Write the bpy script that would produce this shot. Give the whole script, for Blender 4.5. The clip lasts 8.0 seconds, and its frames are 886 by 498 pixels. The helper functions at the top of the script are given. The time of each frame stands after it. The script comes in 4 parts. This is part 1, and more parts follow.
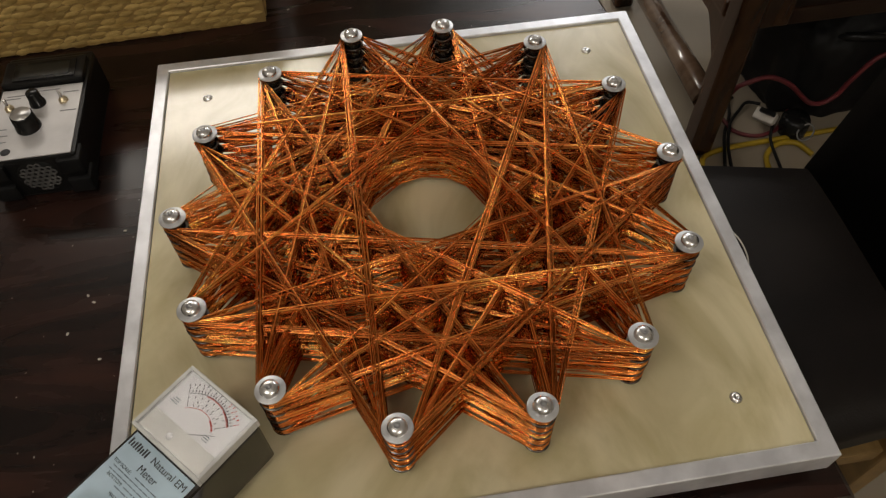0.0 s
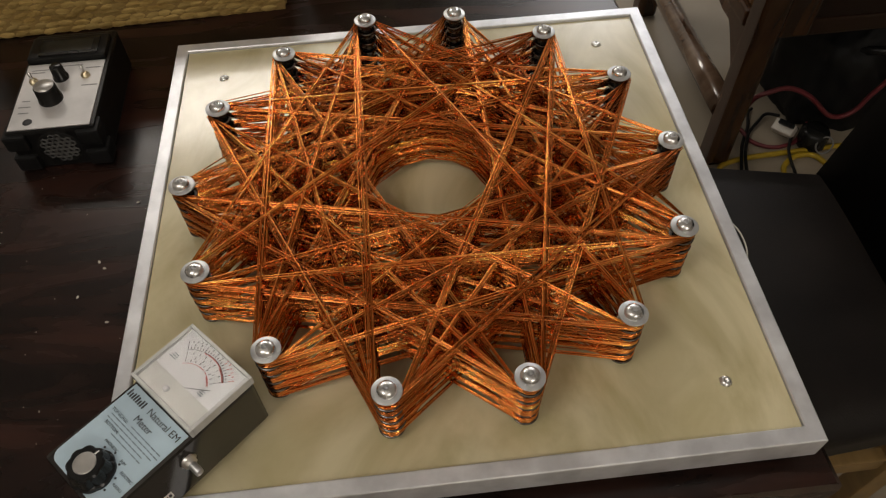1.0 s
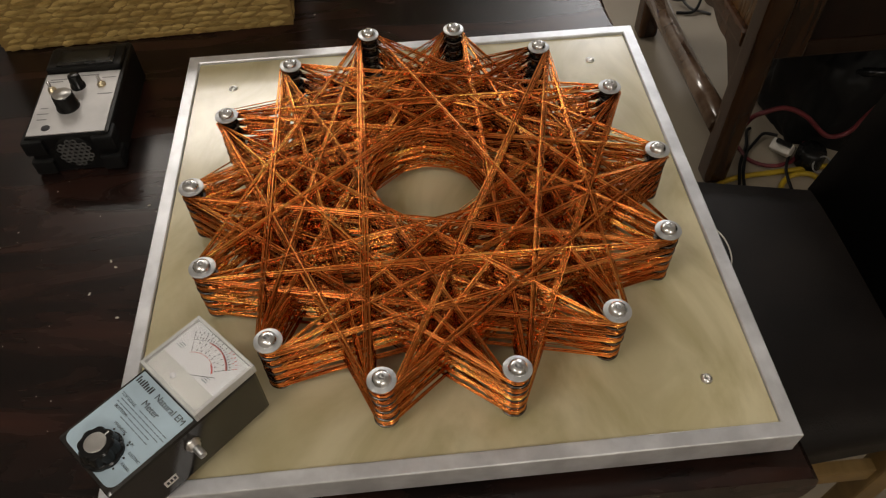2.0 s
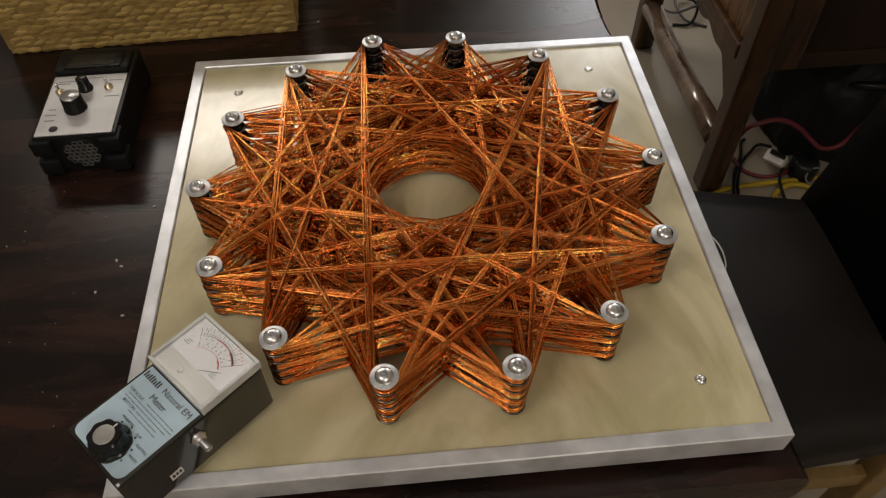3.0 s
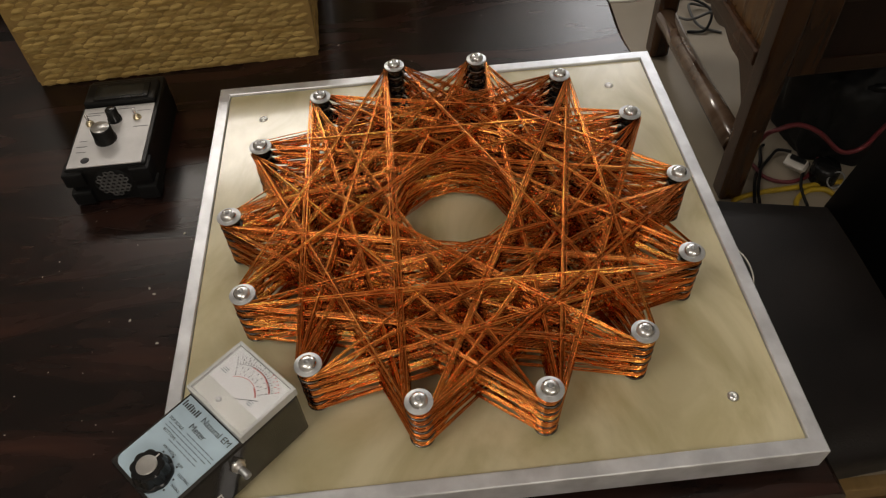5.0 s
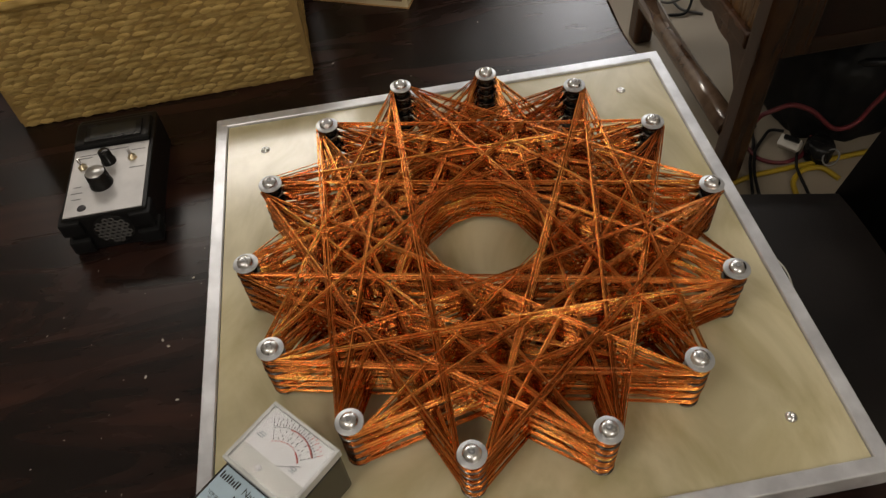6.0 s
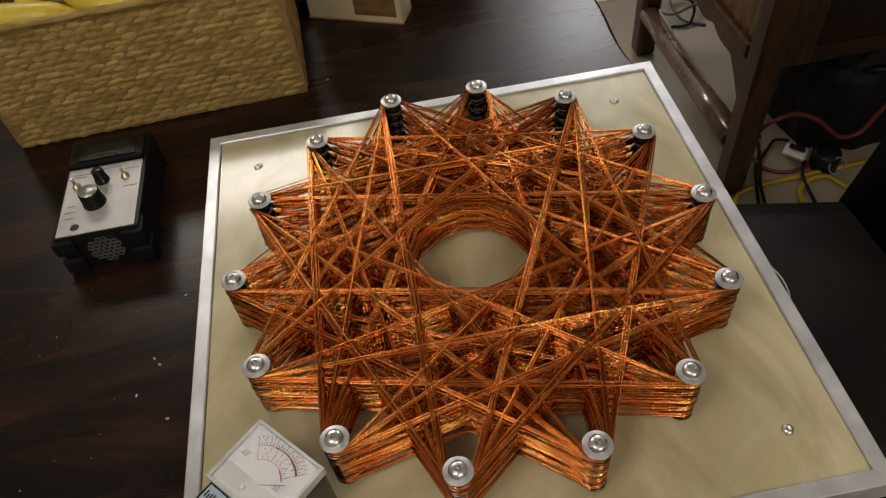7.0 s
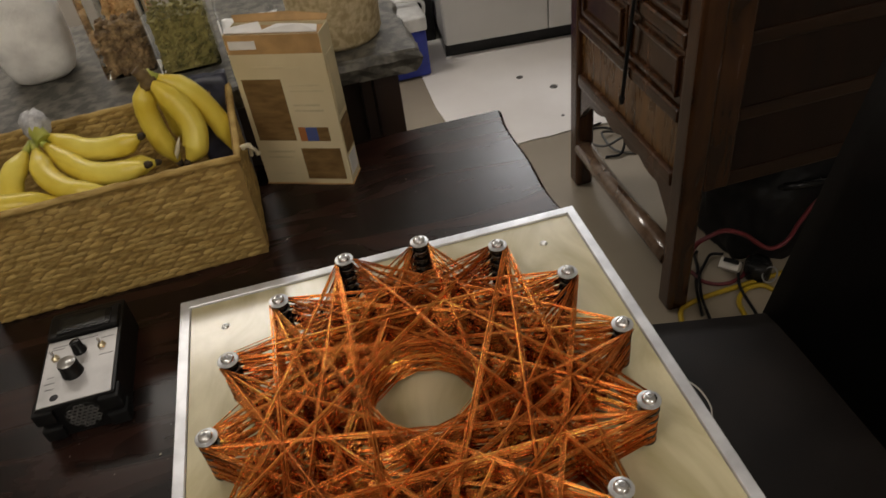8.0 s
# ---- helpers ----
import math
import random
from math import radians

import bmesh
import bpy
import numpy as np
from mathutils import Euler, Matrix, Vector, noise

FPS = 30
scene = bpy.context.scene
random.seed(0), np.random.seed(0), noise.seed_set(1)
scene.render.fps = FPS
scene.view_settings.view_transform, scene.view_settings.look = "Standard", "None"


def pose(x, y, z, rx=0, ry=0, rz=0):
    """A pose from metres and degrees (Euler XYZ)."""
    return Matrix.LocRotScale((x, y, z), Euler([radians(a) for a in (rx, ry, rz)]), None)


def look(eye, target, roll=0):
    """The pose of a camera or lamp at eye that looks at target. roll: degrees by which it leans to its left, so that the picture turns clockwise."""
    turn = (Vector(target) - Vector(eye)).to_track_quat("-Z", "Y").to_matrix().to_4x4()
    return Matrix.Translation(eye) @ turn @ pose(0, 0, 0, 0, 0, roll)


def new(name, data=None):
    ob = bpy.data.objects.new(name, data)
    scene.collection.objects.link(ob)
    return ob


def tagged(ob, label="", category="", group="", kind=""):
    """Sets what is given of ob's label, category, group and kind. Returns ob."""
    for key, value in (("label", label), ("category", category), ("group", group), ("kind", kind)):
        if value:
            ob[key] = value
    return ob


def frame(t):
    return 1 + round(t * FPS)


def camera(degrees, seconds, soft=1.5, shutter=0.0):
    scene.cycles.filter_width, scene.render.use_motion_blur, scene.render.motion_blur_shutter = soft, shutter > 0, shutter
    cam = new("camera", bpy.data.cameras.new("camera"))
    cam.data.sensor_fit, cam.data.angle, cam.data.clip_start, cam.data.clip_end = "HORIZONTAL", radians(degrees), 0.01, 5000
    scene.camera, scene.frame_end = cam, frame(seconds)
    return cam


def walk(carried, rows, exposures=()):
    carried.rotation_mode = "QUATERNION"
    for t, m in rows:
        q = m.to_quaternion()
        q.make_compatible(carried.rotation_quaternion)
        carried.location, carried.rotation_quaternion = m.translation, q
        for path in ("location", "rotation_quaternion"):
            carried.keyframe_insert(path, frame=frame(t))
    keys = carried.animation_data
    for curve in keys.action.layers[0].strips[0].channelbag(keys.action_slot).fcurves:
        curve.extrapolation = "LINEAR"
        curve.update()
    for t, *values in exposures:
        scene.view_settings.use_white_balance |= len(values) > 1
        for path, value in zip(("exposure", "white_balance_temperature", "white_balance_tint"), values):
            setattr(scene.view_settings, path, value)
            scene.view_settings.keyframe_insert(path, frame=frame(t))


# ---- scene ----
cam = camera(62.0, 8.0, soft=1.2, shutter=0.3)
PATH = [
    (0, (-0.043, -0.403, 0.561), (0.104, 0.763, -1.057), -2.0),
    (0.5, (-0.034, -0.432, 0.567), (0.078, 0.763, -1.033), -1.7),
    (1, (-0.03, -0.435, 0.554), (0.066, 0.762, -1.045), -1.9),
    (1.5, (-0.028, -0.456, 0.568), (0.062, 0.759, -1.018), -1.8),
    (1.7, (-0.024, -0.46, 0.566), (0.061, 0.767, -1.011), -1.9),
    (2.8, (-0.029, -0.479, 0.575), (0.071, 0.778, -0.977), -0.8),
    (3, (-0.031, -0.479, 0.575), (0.071, 0.779, -0.976), -0.6),
    (3.5, (-0.032, -0.474, 0.574), (0.067, 0.779, -0.982), -0.9),
    (4, (-0.033, -0.477, 0.58), (0.051, 0.793, -0.962), -2.2),
    (4.5, (-0.031, -0.474, 0.583), (0.042, 0.811, -0.948), -3.1),
    (4.7, (-0.033, -0.475, 0.588), (0.028, 0.814, -0.94), -2.9),
    (5.8, (-0.071, -0.436, 0.587), (0.014, 0.806, -0.977), -6.3),
    (6, (-0.076, -0.419, 0.589), (0.031, 0.835, -0.965), -5.9),
    (6.5, (-0.07, -0.408, 0.587), (0.112, 0.85, -0.958), -1.7),
    (7, (-0.056, -0.42, 0.582), (0.025, 0.872, -0.943), -7.7),
    (7.5, (-0.047, -0.451, 0.623), (0.078, 0.968, -0.78), -9.2),
    (8, (-0.037, -0.467, 0.653), (0.198, 1.038, -0.643), -8.3),
]
walk(cam, [(t, look(eye, target, roll)) for t, eye, target, roll in PATH])

# ---- light ----
FLOOR_Z, CEIL_Z = -0.745, 1.75
world = bpy.data.worlds.new("room_air")
scene.world = world
world.use_nodes = True
world.node_tree.nodes["Background"].inputs[0].default_value = (1.0, 0.85, 0.7, 1)
world.node_tree.nodes["Background"].inputs[1].default_value = 0.02
scene.view_settings.exposure = -0.06


def globe_lamp(name, loc, radius, watts, colour):
    data = bpy.data.lights.new(name, "POINT")
    data.shadow_soft_size, data.energy, data.color = radius, watts, colour
    ob = new(name, data)
    ob.location = loc
    return ob


WARM = (1.0, 0.92, 0.83)
LAMP_Z = 1.50
LAMPS = [  # name, x, y, radius, watts, colour
    ("dining_lamp", -0.74, -0.66, 0.26, 16.5, WARM),
    ("entry_lamp", 0.55, -1.75, 0.15, 21, WARM),
    ("hall_lamp", 1.03, 2.70, 0.24, 30, (0.97, 0.97, 1.0)),
]
for lamp_name, lx, ly, lr, watts, tone in LAMPS:
    globe_lamp(lamp_name, (lx, ly, LAMP_Z), lr, watts, tone)
data = bpy.data.lights.new("kitchen_panel", "AREA")
data.shape, data.size, data.size_y, data.energy, data.color = "RECTANGLE", 1.20, 0.46, 21.0, WARM
panel_lamp = new("kitchen_panel", data)
panel_lamp.matrix_world = look((-0.80, 2.10, 1.69), (-0.80, 2.10, 0))


# ---- materials ----
def mat(name, col, rough=0.5, metal=0.0, col2=None, scale=12.0, stretch=(1, 1, 1), fine=180.0, bump=0.1,
        rvar=0.1, coat=0.0, spread=(0.35, 0.65), each=0.0, spec=0.5, distort=0.0):
    m = bpy.data.materials.new(name)
    m.use_nodes = True
    nt = m.node_tree
    b = nt.nodes["Principled BSDF"]
    tc = nt.nodes.new("ShaderNodeTexCoord")
    mp = nt.nodes.new("ShaderNodeMapping")
    mp.inputs["Scale"].default_value = stretch
    nt.links.new(tc.outputs["Object"], mp.inputs[0])
    n1 = nt.nodes.new("ShaderNodeTexNoise")
    n1.inputs["Scale"].default_value, n1.inputs["Detail"].default_value = scale, 7
    n1.inputs["Distortion"].default_value = distort
    nt.links.new(mp.outputs[0], n1.inputs["Vector"])
    n2 = nt.nodes.new("ShaderNodeTexNoise")
    n2.inputs["Scale"].default_value, n2.inputs["Detail"].default_value = fine, 4
    nt.links.new(mp.outputs[0], n2.inputs["Vector"])
    ramp = nt.nodes.new("ShaderNodeValToRGB")
    ramp.color_ramp.elements[0].position, ramp.color_ramp.elements[1].position = spread
    c2 = col2 or tuple(min(1, c * 1.18) for c in col)
    c1 = col if col2 else tuple(c * 0.84 for c in col)
    ramp.color_ramp.elements[0].color, ramp.color_ramp.elements[1].color = (*c1, 1), (*c2, 1)
    nt.links.new(n1.outputs[0], ramp.inputs[0])
    out = ramp.outputs[0]
    if each:
        info = nt.nodes.new("ShaderNodeObjectInfo")
        geo = nt.nodes.new("ShaderNodeNewGeometry")
        add = nt.nodes.new("ShaderNodeMath")
        add.operation = "ADD"
        nt.links.new(info.outputs["Random"], add.inputs[0])
        nt.links.new(geo.outputs["Random Per Island"], add.inputs[1])
        rng = nt.nodes.new("ShaderNodeMapRange")
        rng.inputs["From Max"].default_value = 2.0
        rng.inputs["To Min"].default_value, rng.inputs["To Max"].default_value = 1 - each, 1 + each
        nt.links.new(add.outputs[0], rng.inputs[0])
        hsv = nt.nodes.new("ShaderNodeHueSaturation")
        nt.links.new(rng.outputs[0], hsv.inputs["Value"])
        nt.links.new(out, hsv.inputs["Color"])
        out = hsv.outputs[0]
    nt.links.new(out, b.inputs["Base Color"])
    rr = nt.nodes.new("ShaderNodeMapRange")
    rr.inputs["To Min"].default_value, rr.inputs["To Max"].default_value = max(0.02, rough - rvar), min(1, rough + rvar)
    nt.links.new(n1.outputs[0], rr.inputs[0])
    nt.links.new(rr.outputs[0], b.inputs["Roughness"])
    b.inputs["Metallic"].default_value = metal
    b.inputs["Specular IOR Level"].default_value = spec
    b.inputs["Coat Weight"].default_value = coat
    b.inputs["Coat Roughness"].default_value = 0.12
    if bump:
        bp = nt.nodes.new("ShaderNodeBump")
        bp.inputs["Strength"].default_value, bp.inputs["Distance"].default_value = bump, 0.002
        nt.links.new(n2.outputs[0], bp.inputs["Height"])
        nt.links.new(bp.outputs[0], b.inputs["Normal"])
    return m


def clear_mat(name, col, rough, through_weight=1.0):
    m = bpy.data.materials.new(name)
    m.use_nodes = True
    b = m.node_tree.nodes["Principled BSDF"]
    b.inputs["Base Color"].default_value = (*col, 1)
    b.inputs["Transmission Weight"].default_value = through_weight
    b.inputs["Roughness"].default_value = rough
    b.inputs["IOR"].default_value = 1.12
    return m


M = {
    "table": mat("dark_stained_wood", (0.0085, 0.0056, 0.0050), 0.27, 0, (0.050, 0.0195, 0.0128), 3.6, (1.4, 6, 4), 15, 0.04, 0.04, distort=0.9, spread=(0.40, 0.80), spec=0.28),
    "ply": mat("varnished_plywood", (0.47, 0.41, 0.215), 0.30, 0, (0.68, 0.615, 0.395), 4.5, (1.6, 1.0, 1), 60, 0.012, 0.05, coat=0.8, distort=3.0, spread=(0.3, 0.62)),
    "alu": mat("brushed_aluminium", (0.77, 0.785, 0.82), 0.40, 0.55, None, 30, (1, 1, 1), 400, 0.04, 0.06),
    "steel": mat("zinc_plated_steel", (0.82, 0.82, 0.82), 0.28, 1.0, None, 60, fine=500, bump=0.04),
    "dull_steel": mat("washer_steel", (0.60, 0.61, 0.62), 0.40, 0.8, None, 80, fine=500, bump=0.05),
    "socket": mat("shaded_socket_steel", (0.46, 0.46, 0.46), 0.4, 0.8, None, 200, fine=900, bump=0.1),
    "rod": mat("glossy_dark_spacer", (0.055, 0.051, 0.044), 0.15, 0.7, None, 200, fine=500, bump=0.08, spec=0.7, coat=0.6),
    "copper": mat("enamelled_copper", (0.55, 0.150, 0.030), 0.085, 1.0, (0.98, 0.350, 0.083), 25, fine=240, bump=0.20, rvar=0.04, each=0.8, coat=0.12, spread=(0.3, 0.62)),
    "black": mat("black_plastic", (0.008, 0.008, 0.008), 0.42, 0, None, 40, fine=700, bump=0.06, spec=0.3),
    "meter_black": mat("polished_black_plastic", (0.018, 0.016, 0.015), 0.14, 0, None, 40, fine=300, bump=0.015, spec=0.75),
    "gloss_black": mat("glossy_black_plastic", (0.010, 0.010, 0.010), 0.24, 0, None, 40, fine=300, bump=0.02, spec=0.28),
    "rubber": mat("black_rubber", (0.007, 0.007, 0.0072), 0.6, 0, None, 50, fine=500, bump=0.1, spec=0.25),
    "label": mat("pale_blue_label", (0.44, 0.57, 0.66), 0.4, 0, None, 15, fine=300, bump=0.01),
    "dial": mat("white_dial_card", (0.66, 0.68, 0.71), 0.5, 0, None, 10, fine=200, bump=0.01),
    "ink": mat("black_ink", (0.03, 0.03, 0.035), 0.6, bump=0),
    "fine_ink": mat("thin_blue_grey_ink", (0.16, 0.20, 0.24), 0.6, bump=0),
    "red_ink": mat("red_ink", (0.55, 0.06, 0.05), 0.6, bump=0),
    "panel_silver": mat("silver_printed_panel", (0.53, 0.52, 0.515), 0.42, 0.15, None, 20, fine=400, bump=0.03),
    "screen": mat("grey_lcd", (0.02, 0.022, 0.02), 0.2, 0, None, 20, bump=0),
    "brass": mat("nickel_brass", (0.72, 0.62, 0.42), 0.3, 1.0, None, 40, bump=0.02),
    "hyacinth": mat("water_hyacinth", (0.32, 0.202, 0.054), 0.70, 0, (0.58, 0.41, 0.145), 30, (1, 1, 5), 260, 0.7, each=0.35, spec=0.3),
    "hy_dark": mat("water_hyacinth_core", (0.30, 0.19, 0.058), 0.85, 0, None, 40, fine=300, bump=0.4),
    "banana": mat("banana_peel", (0.68, 0.50, 0.036), 0.36, 0, (0.88, 0.75, 0.14), 16, fine=120, bump=0.08, spread=(0.3, 0.72)),
    "banana_green": mat("banana_stem_green", (0.33, 0.38, 0.06), 0.5, 0, (0.5, 0.48, 0.09), 40, bump=0.1),
    "banana_stem": mat("banana_stem_brown", (0.08, 0.045, 0.022), 0.7, 0, (0.18, 0.12, 0.04), 70, bump=0.2),
    "peel_flesh": mat("pale_banana_flesh", (0.68, 0.62, 0.44), 0.6, 0, None, 60, bump=0.1),
    "banana_tip": mat("banana_tip", (0.045, 0.030, 0.014), 0.8, 0, None, 60, bump=0.2),
    "film": mat("crinkled_plastic_wrap", (0.36, 0.36, 0.37), 0.25, 0, (0.60, 0.60, 0.60), 90, fine=160, bump=0.9),
    "carton": mat("cream_carton", (0.64, 0.545, 0.33), 0.55, 0, (0.72, 0.63, 0.41), 8, fine=200, bump=0.03),
    "kraft": mat("brown_cardboard", (0.46, 0.28, 0.115), 0.7, 0, None, 30, fine=200, bump=0.06),
    "print_brown": mat("brown_printed_photo", (0.15, 0.085, 0.028), 0.5, 0, (0.26, 0.16, 0.06), 30, (1, 1, 4), 120, 0.03),
    "print_blue": mat("blue_print", (0.08, 0.11, 0.28), 0.5, bump=0),
    "packet_blue": mat("blue_foil_packet", (0.022, 0.026, 0.048), 0.4, 0, (0.065, 0.070, 0.105), 40, fine=150, bump=0.2),
    "print_orange": mat("orange_print", (0.42, 0.16, 0.05), 0.5, bump=0),
    "print_pale": mat("pale_grey_print", (0.59, 0.51, 0.32), 0.6, bump=0),
    "paper": mat("white_paper", (0.75, 0.73, 0.70), 0.6, bump=0.02),
    "stone": mat("grey_granite", (0.058, 0.055, 0.046), 0.45, 0, (0.175, 0.165, 0.138), 45, fine=220, bump=0.35, spread=(0.42, 0.6)),
    "old_wood": mat("lacquered_brown_elm", (0.024, 0.0090, 0.0034), 0.24, 0, (0.070, 0.027, 0.0090), 7, (3, 3, 0.6), 120, 0.08, coat=0.15, distort=0.6, spec=0.38),
    "grille_grey": mat("grey_grille_plastic", (0.085, 0.083, 0.080), 0.5, 0, None, 30, bump=0.02),
    "worn_rail": mat("polished_worn_rail", (0.075, 0.036, 0.018), 0.17, 0, (0.20, 0.13, 0.085), 9, (1, 2, 1), 120, 0.03, 0.10, coat=1.0, spec=1.0),
    # near-black copy of the cabinet's brown wood: the side's shade put into the colour
    "side_lacquer": mat("shaded_side_lacquer", (0.008, 0.004, 0.003), 0.4, 0, (0.016, 0.007, 0.004), 7, (3, 3, 0.6), 120, 0.1, spec=0.25),
    "silver_cap": mat("spun_aluminium_cap", (0.58, 0.57, 0.55), 0.38, 0.85, None, 60, bump=0.03),
    "old_panel": mat("worn_elm_panel", (0.076, 0.035, 0.0095), 0.28, 0, (0.18, 0.086, 0.021), 6, (2, 5, 1), 120, 0.12, distort=0.8),
    "dark_wood": mat("dark_counter_wood", (0.020, 0.011, 0.008), 0.5, 0, (0.035, 0.018, 0.011), 8, (3, 3, 0.6), 100, 0.1),
    # one leather in two tones: backrest darkened as shaded, seat lightened for its sheen
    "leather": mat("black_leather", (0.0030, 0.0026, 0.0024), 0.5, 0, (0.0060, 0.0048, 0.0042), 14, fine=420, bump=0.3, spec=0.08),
    "seat_leather": mat("lit_black_leather", (0.0075, 0.0058, 0.005), 0.48, 0, (0.014, 0.0108, 0.009), 10, fine=420, bump=0.25, spec=0.29),
    # side rails darkened in colour too, to sit in the same shade
    "rail_dark": mat("shaded_side_rail", (0.012, 0.006, 0.004), 0.36, 0, (0.030, 0.013, 0.006), 7, (0.6, 3, 3), 120, 0.1, spec=0.3),
    "print_grey": mat("grey_panel_print", (0.20, 0.20, 0.20), 0.6, bump=0),
    "oak": mat("oiled_light_wood", (0.20, 0.125, 0.042), 0.45, 0, (0.29, 0.185, 0.068), 9, (4, 1, 4), 140, 0.1),
    "floor": mat("screed_floor", (0.245, 0.205, 0.152), 0.42, 0, (0.33, 0.285, 0.22), 2.5, fine=60, bump=0.08, spread=(0.3, 0.7)),
    "white_floor": mat("white_painted_floor", (0.78, 0.745, 0.715), 0.42, 0, (0.87, 0.84, 0.815), 3, fine=80, bump=0.05),
    "wall": mat("cream_plaster", (0.46, 0.43, 0.37), 0.85, 0, (0.54, 0.50, 0.44), 2, fine=90, bump=0.1),
    "ceiling": mat("white_ceiling_paint", (0.75, 0.73, 0.70), 0.9, 0, None, 2, fine=90, bump=0.05),
    "white_door": mat("white_laminate", (0.60, 0.59, 0.56), 0.35, 0, (0.66, 0.65, 0.62), 4, fine=100, bump=0.02),
    "blue": mat("blue_plastic", (0.018, 0.035, 0.30), 0.4, 0, None, 20, fine=300, bump=0.05),
    "white_plastic": mat("white_plastic", (0.70, 0.70, 0.69), 0.4, 0, None, 20, fine=300, bump=0.03),
    "cork": mat("pressed_fibre", (0.40, 0.31, 0.165), 0.85, 0, (0.60, 0.50, 0.31), 90, fine=160, bump=0.8, spread=(0.4, 0.6)),
    "flour": mat("white_flour", (0.86, 0.85, 0.82), 0.9, 0, None, 20, fine=200, bump=0.3),
    "nuts": mat("brown_walnuts", (0.12, 0.068, 0.026), 0.65, 0, (0.34, 0.225, 0.105), 60, fine=200, bump=0.5, each=0.4),
    "apricot": mat("dried_orange_fruit", (0.48, 0.26, 0.095), 0.6, 0, (0.62, 0.40, 0.18), 50, fine=200, bump=0.4, each=0.3),
    "seeds": mat("green_seeds", (0.15, 0.130, 0.034), 0.6, 0, (0.31, 0.265, 0.085), 80, fine=250, bump=0.5, each=0.4),
    "red_cable": mat("red_cable", (0.13, 0.015, 0.021), 0.5, bump=0),
    "yellow_cable": mat("yellow_cable", (0.40, 0.27, 0.012), 0.45, bump=0),
    "white_cable": mat("white_cable", (0.66, 0.63, 0.57), 0.45, bump=0),
    "crumb": mat("pale_crumbs", (0.50, 0.46, 0.40), 0.8, bump=0.1),
    "stain": mat("dark_floor_stain", (0.09, 0.085, 0.08), 0.8, bump=0.05),
    "lampglass": mat("lamp_housing_white", (0.8, 0.8, 0.78), 0.5, bump=0),
    "frost": mat("frosted_acrylic_edge", (0.62, 0.63, 0.61), 0.22, 0, None, 30, fine=200, bump=0.05),
    "steel_dark": mat("dark_washer_steel", (0.13, 0.115, 0.10), 0.24, 1.0, None, 90, fine=500, bump=0.05),
    "haze": clear_mat("hazy_scratched_acrylic", (0.86, 0.85, 0.83), 0.13, 0.94),
    "jar": clear_mat("clear_jar_plastic", (0.93, 0.94, 0.93), 0.08),
}


# ---- mesh helpers ----
def add_box(bm, lo, hi, bevel=0.0, m=None, seg=2):
    r = bmesh.ops.create_cube(bm, size=1.0)
    vs = r["verts"]
    bmesh.ops.scale(bm, verts=vs, vec=[h - l for l, h in zip(lo, hi)])
    bmesh.ops.translate(bm, verts=vs, vec=[(h + l) / 2 for l, h in zip(lo, hi)])
    if bevel:
        es = list({e for v in vs for e in v.link_edges})
        r = bmesh.ops.bevel(bm, geom=es, offset=bevel, segments=seg, profile=0.6, affect="EDGES")
        vs = list({v for f in r["faces"] for v in f.verts} | {v for v in vs if v.is_valid})
    if m is not None:
        bmesh.ops.transform(bm, matrix=m, verts=vs)
    return vs


def add_lathe(bm, prof, n=24, m=None):
    """A turned body about z from (radius, height) pairs."""
    rings, made = [], []
    for r, z in prof:
        if r < 1e-6:
            ring = [bm.verts.new((0, 0, z))]
        else:
            ring = [bm.verts.new((r * math.cos(2 * math.pi * i / n), r * math.sin(2 * math.pi * i / n), z)) for i in range(n)]
        rings.append(ring)
        made += ring
    for a, b in zip(rings, rings[1:]):
        for i in range(n):
            j = (i + 1) % n
            if len(a) == 1 and len(b) == 1:
                continue
            if len(a) == 1:
                bm.faces.new((a[0], b[j], b[i]))
            elif len(b) == 1:
                bm.faces.new((a[i], a[j], b[0]))
            else:
                bm.faces.new((a[i], a[j], b[j], b[i]))
    for f in {f for v in made for f in v.link_faces}:
        f.smooth = True
    if m is not None:
        bmesh.ops.transform(bm, matrix=m, verts=made)
    return made


def add_tube(bm, pts, radii, n=6, caps=True):
    """A tube along points; radii is one number or one for each point."""
    pts = [Vector(p) for p in pts]
    if not isinstance(radii, (list, tuple)):
        radii = [radii] * len(pts)
    rings, side = [], None
    for i, p in enumerate(pts):
        d = (pts[min(i + 1, len(pts) - 1)] - pts[max(i - 1, 0)]).normalized()
        if side is None:
            side = d.cross(Vector((0, 0, 1)))
            if side.length < 0.1:
                side = d.cross(Vector((1, 0, 0)))
        side = (side - d * side.dot(d)).normalized()
        up = side.cross(d)
        rings.append([bm.verts.new(p + (side * math.cos(2 * math.pi * k / n) + up * math.sin(2 * math.pi * k / n)) * radii[i]) for k in range(n)])
    for a, b in zip(rings, rings[1:]):
        for k in range(n):
            f = bm.faces.new((a[k], a[(k + 1) % n], b[(k + 1) % n], b[k]))
            f.smooth = True
    if caps:
        bm.faces.new(rings[0])
        bm.faces.new(rings[-1][::-1])
    return [v for r in rings for v in r]


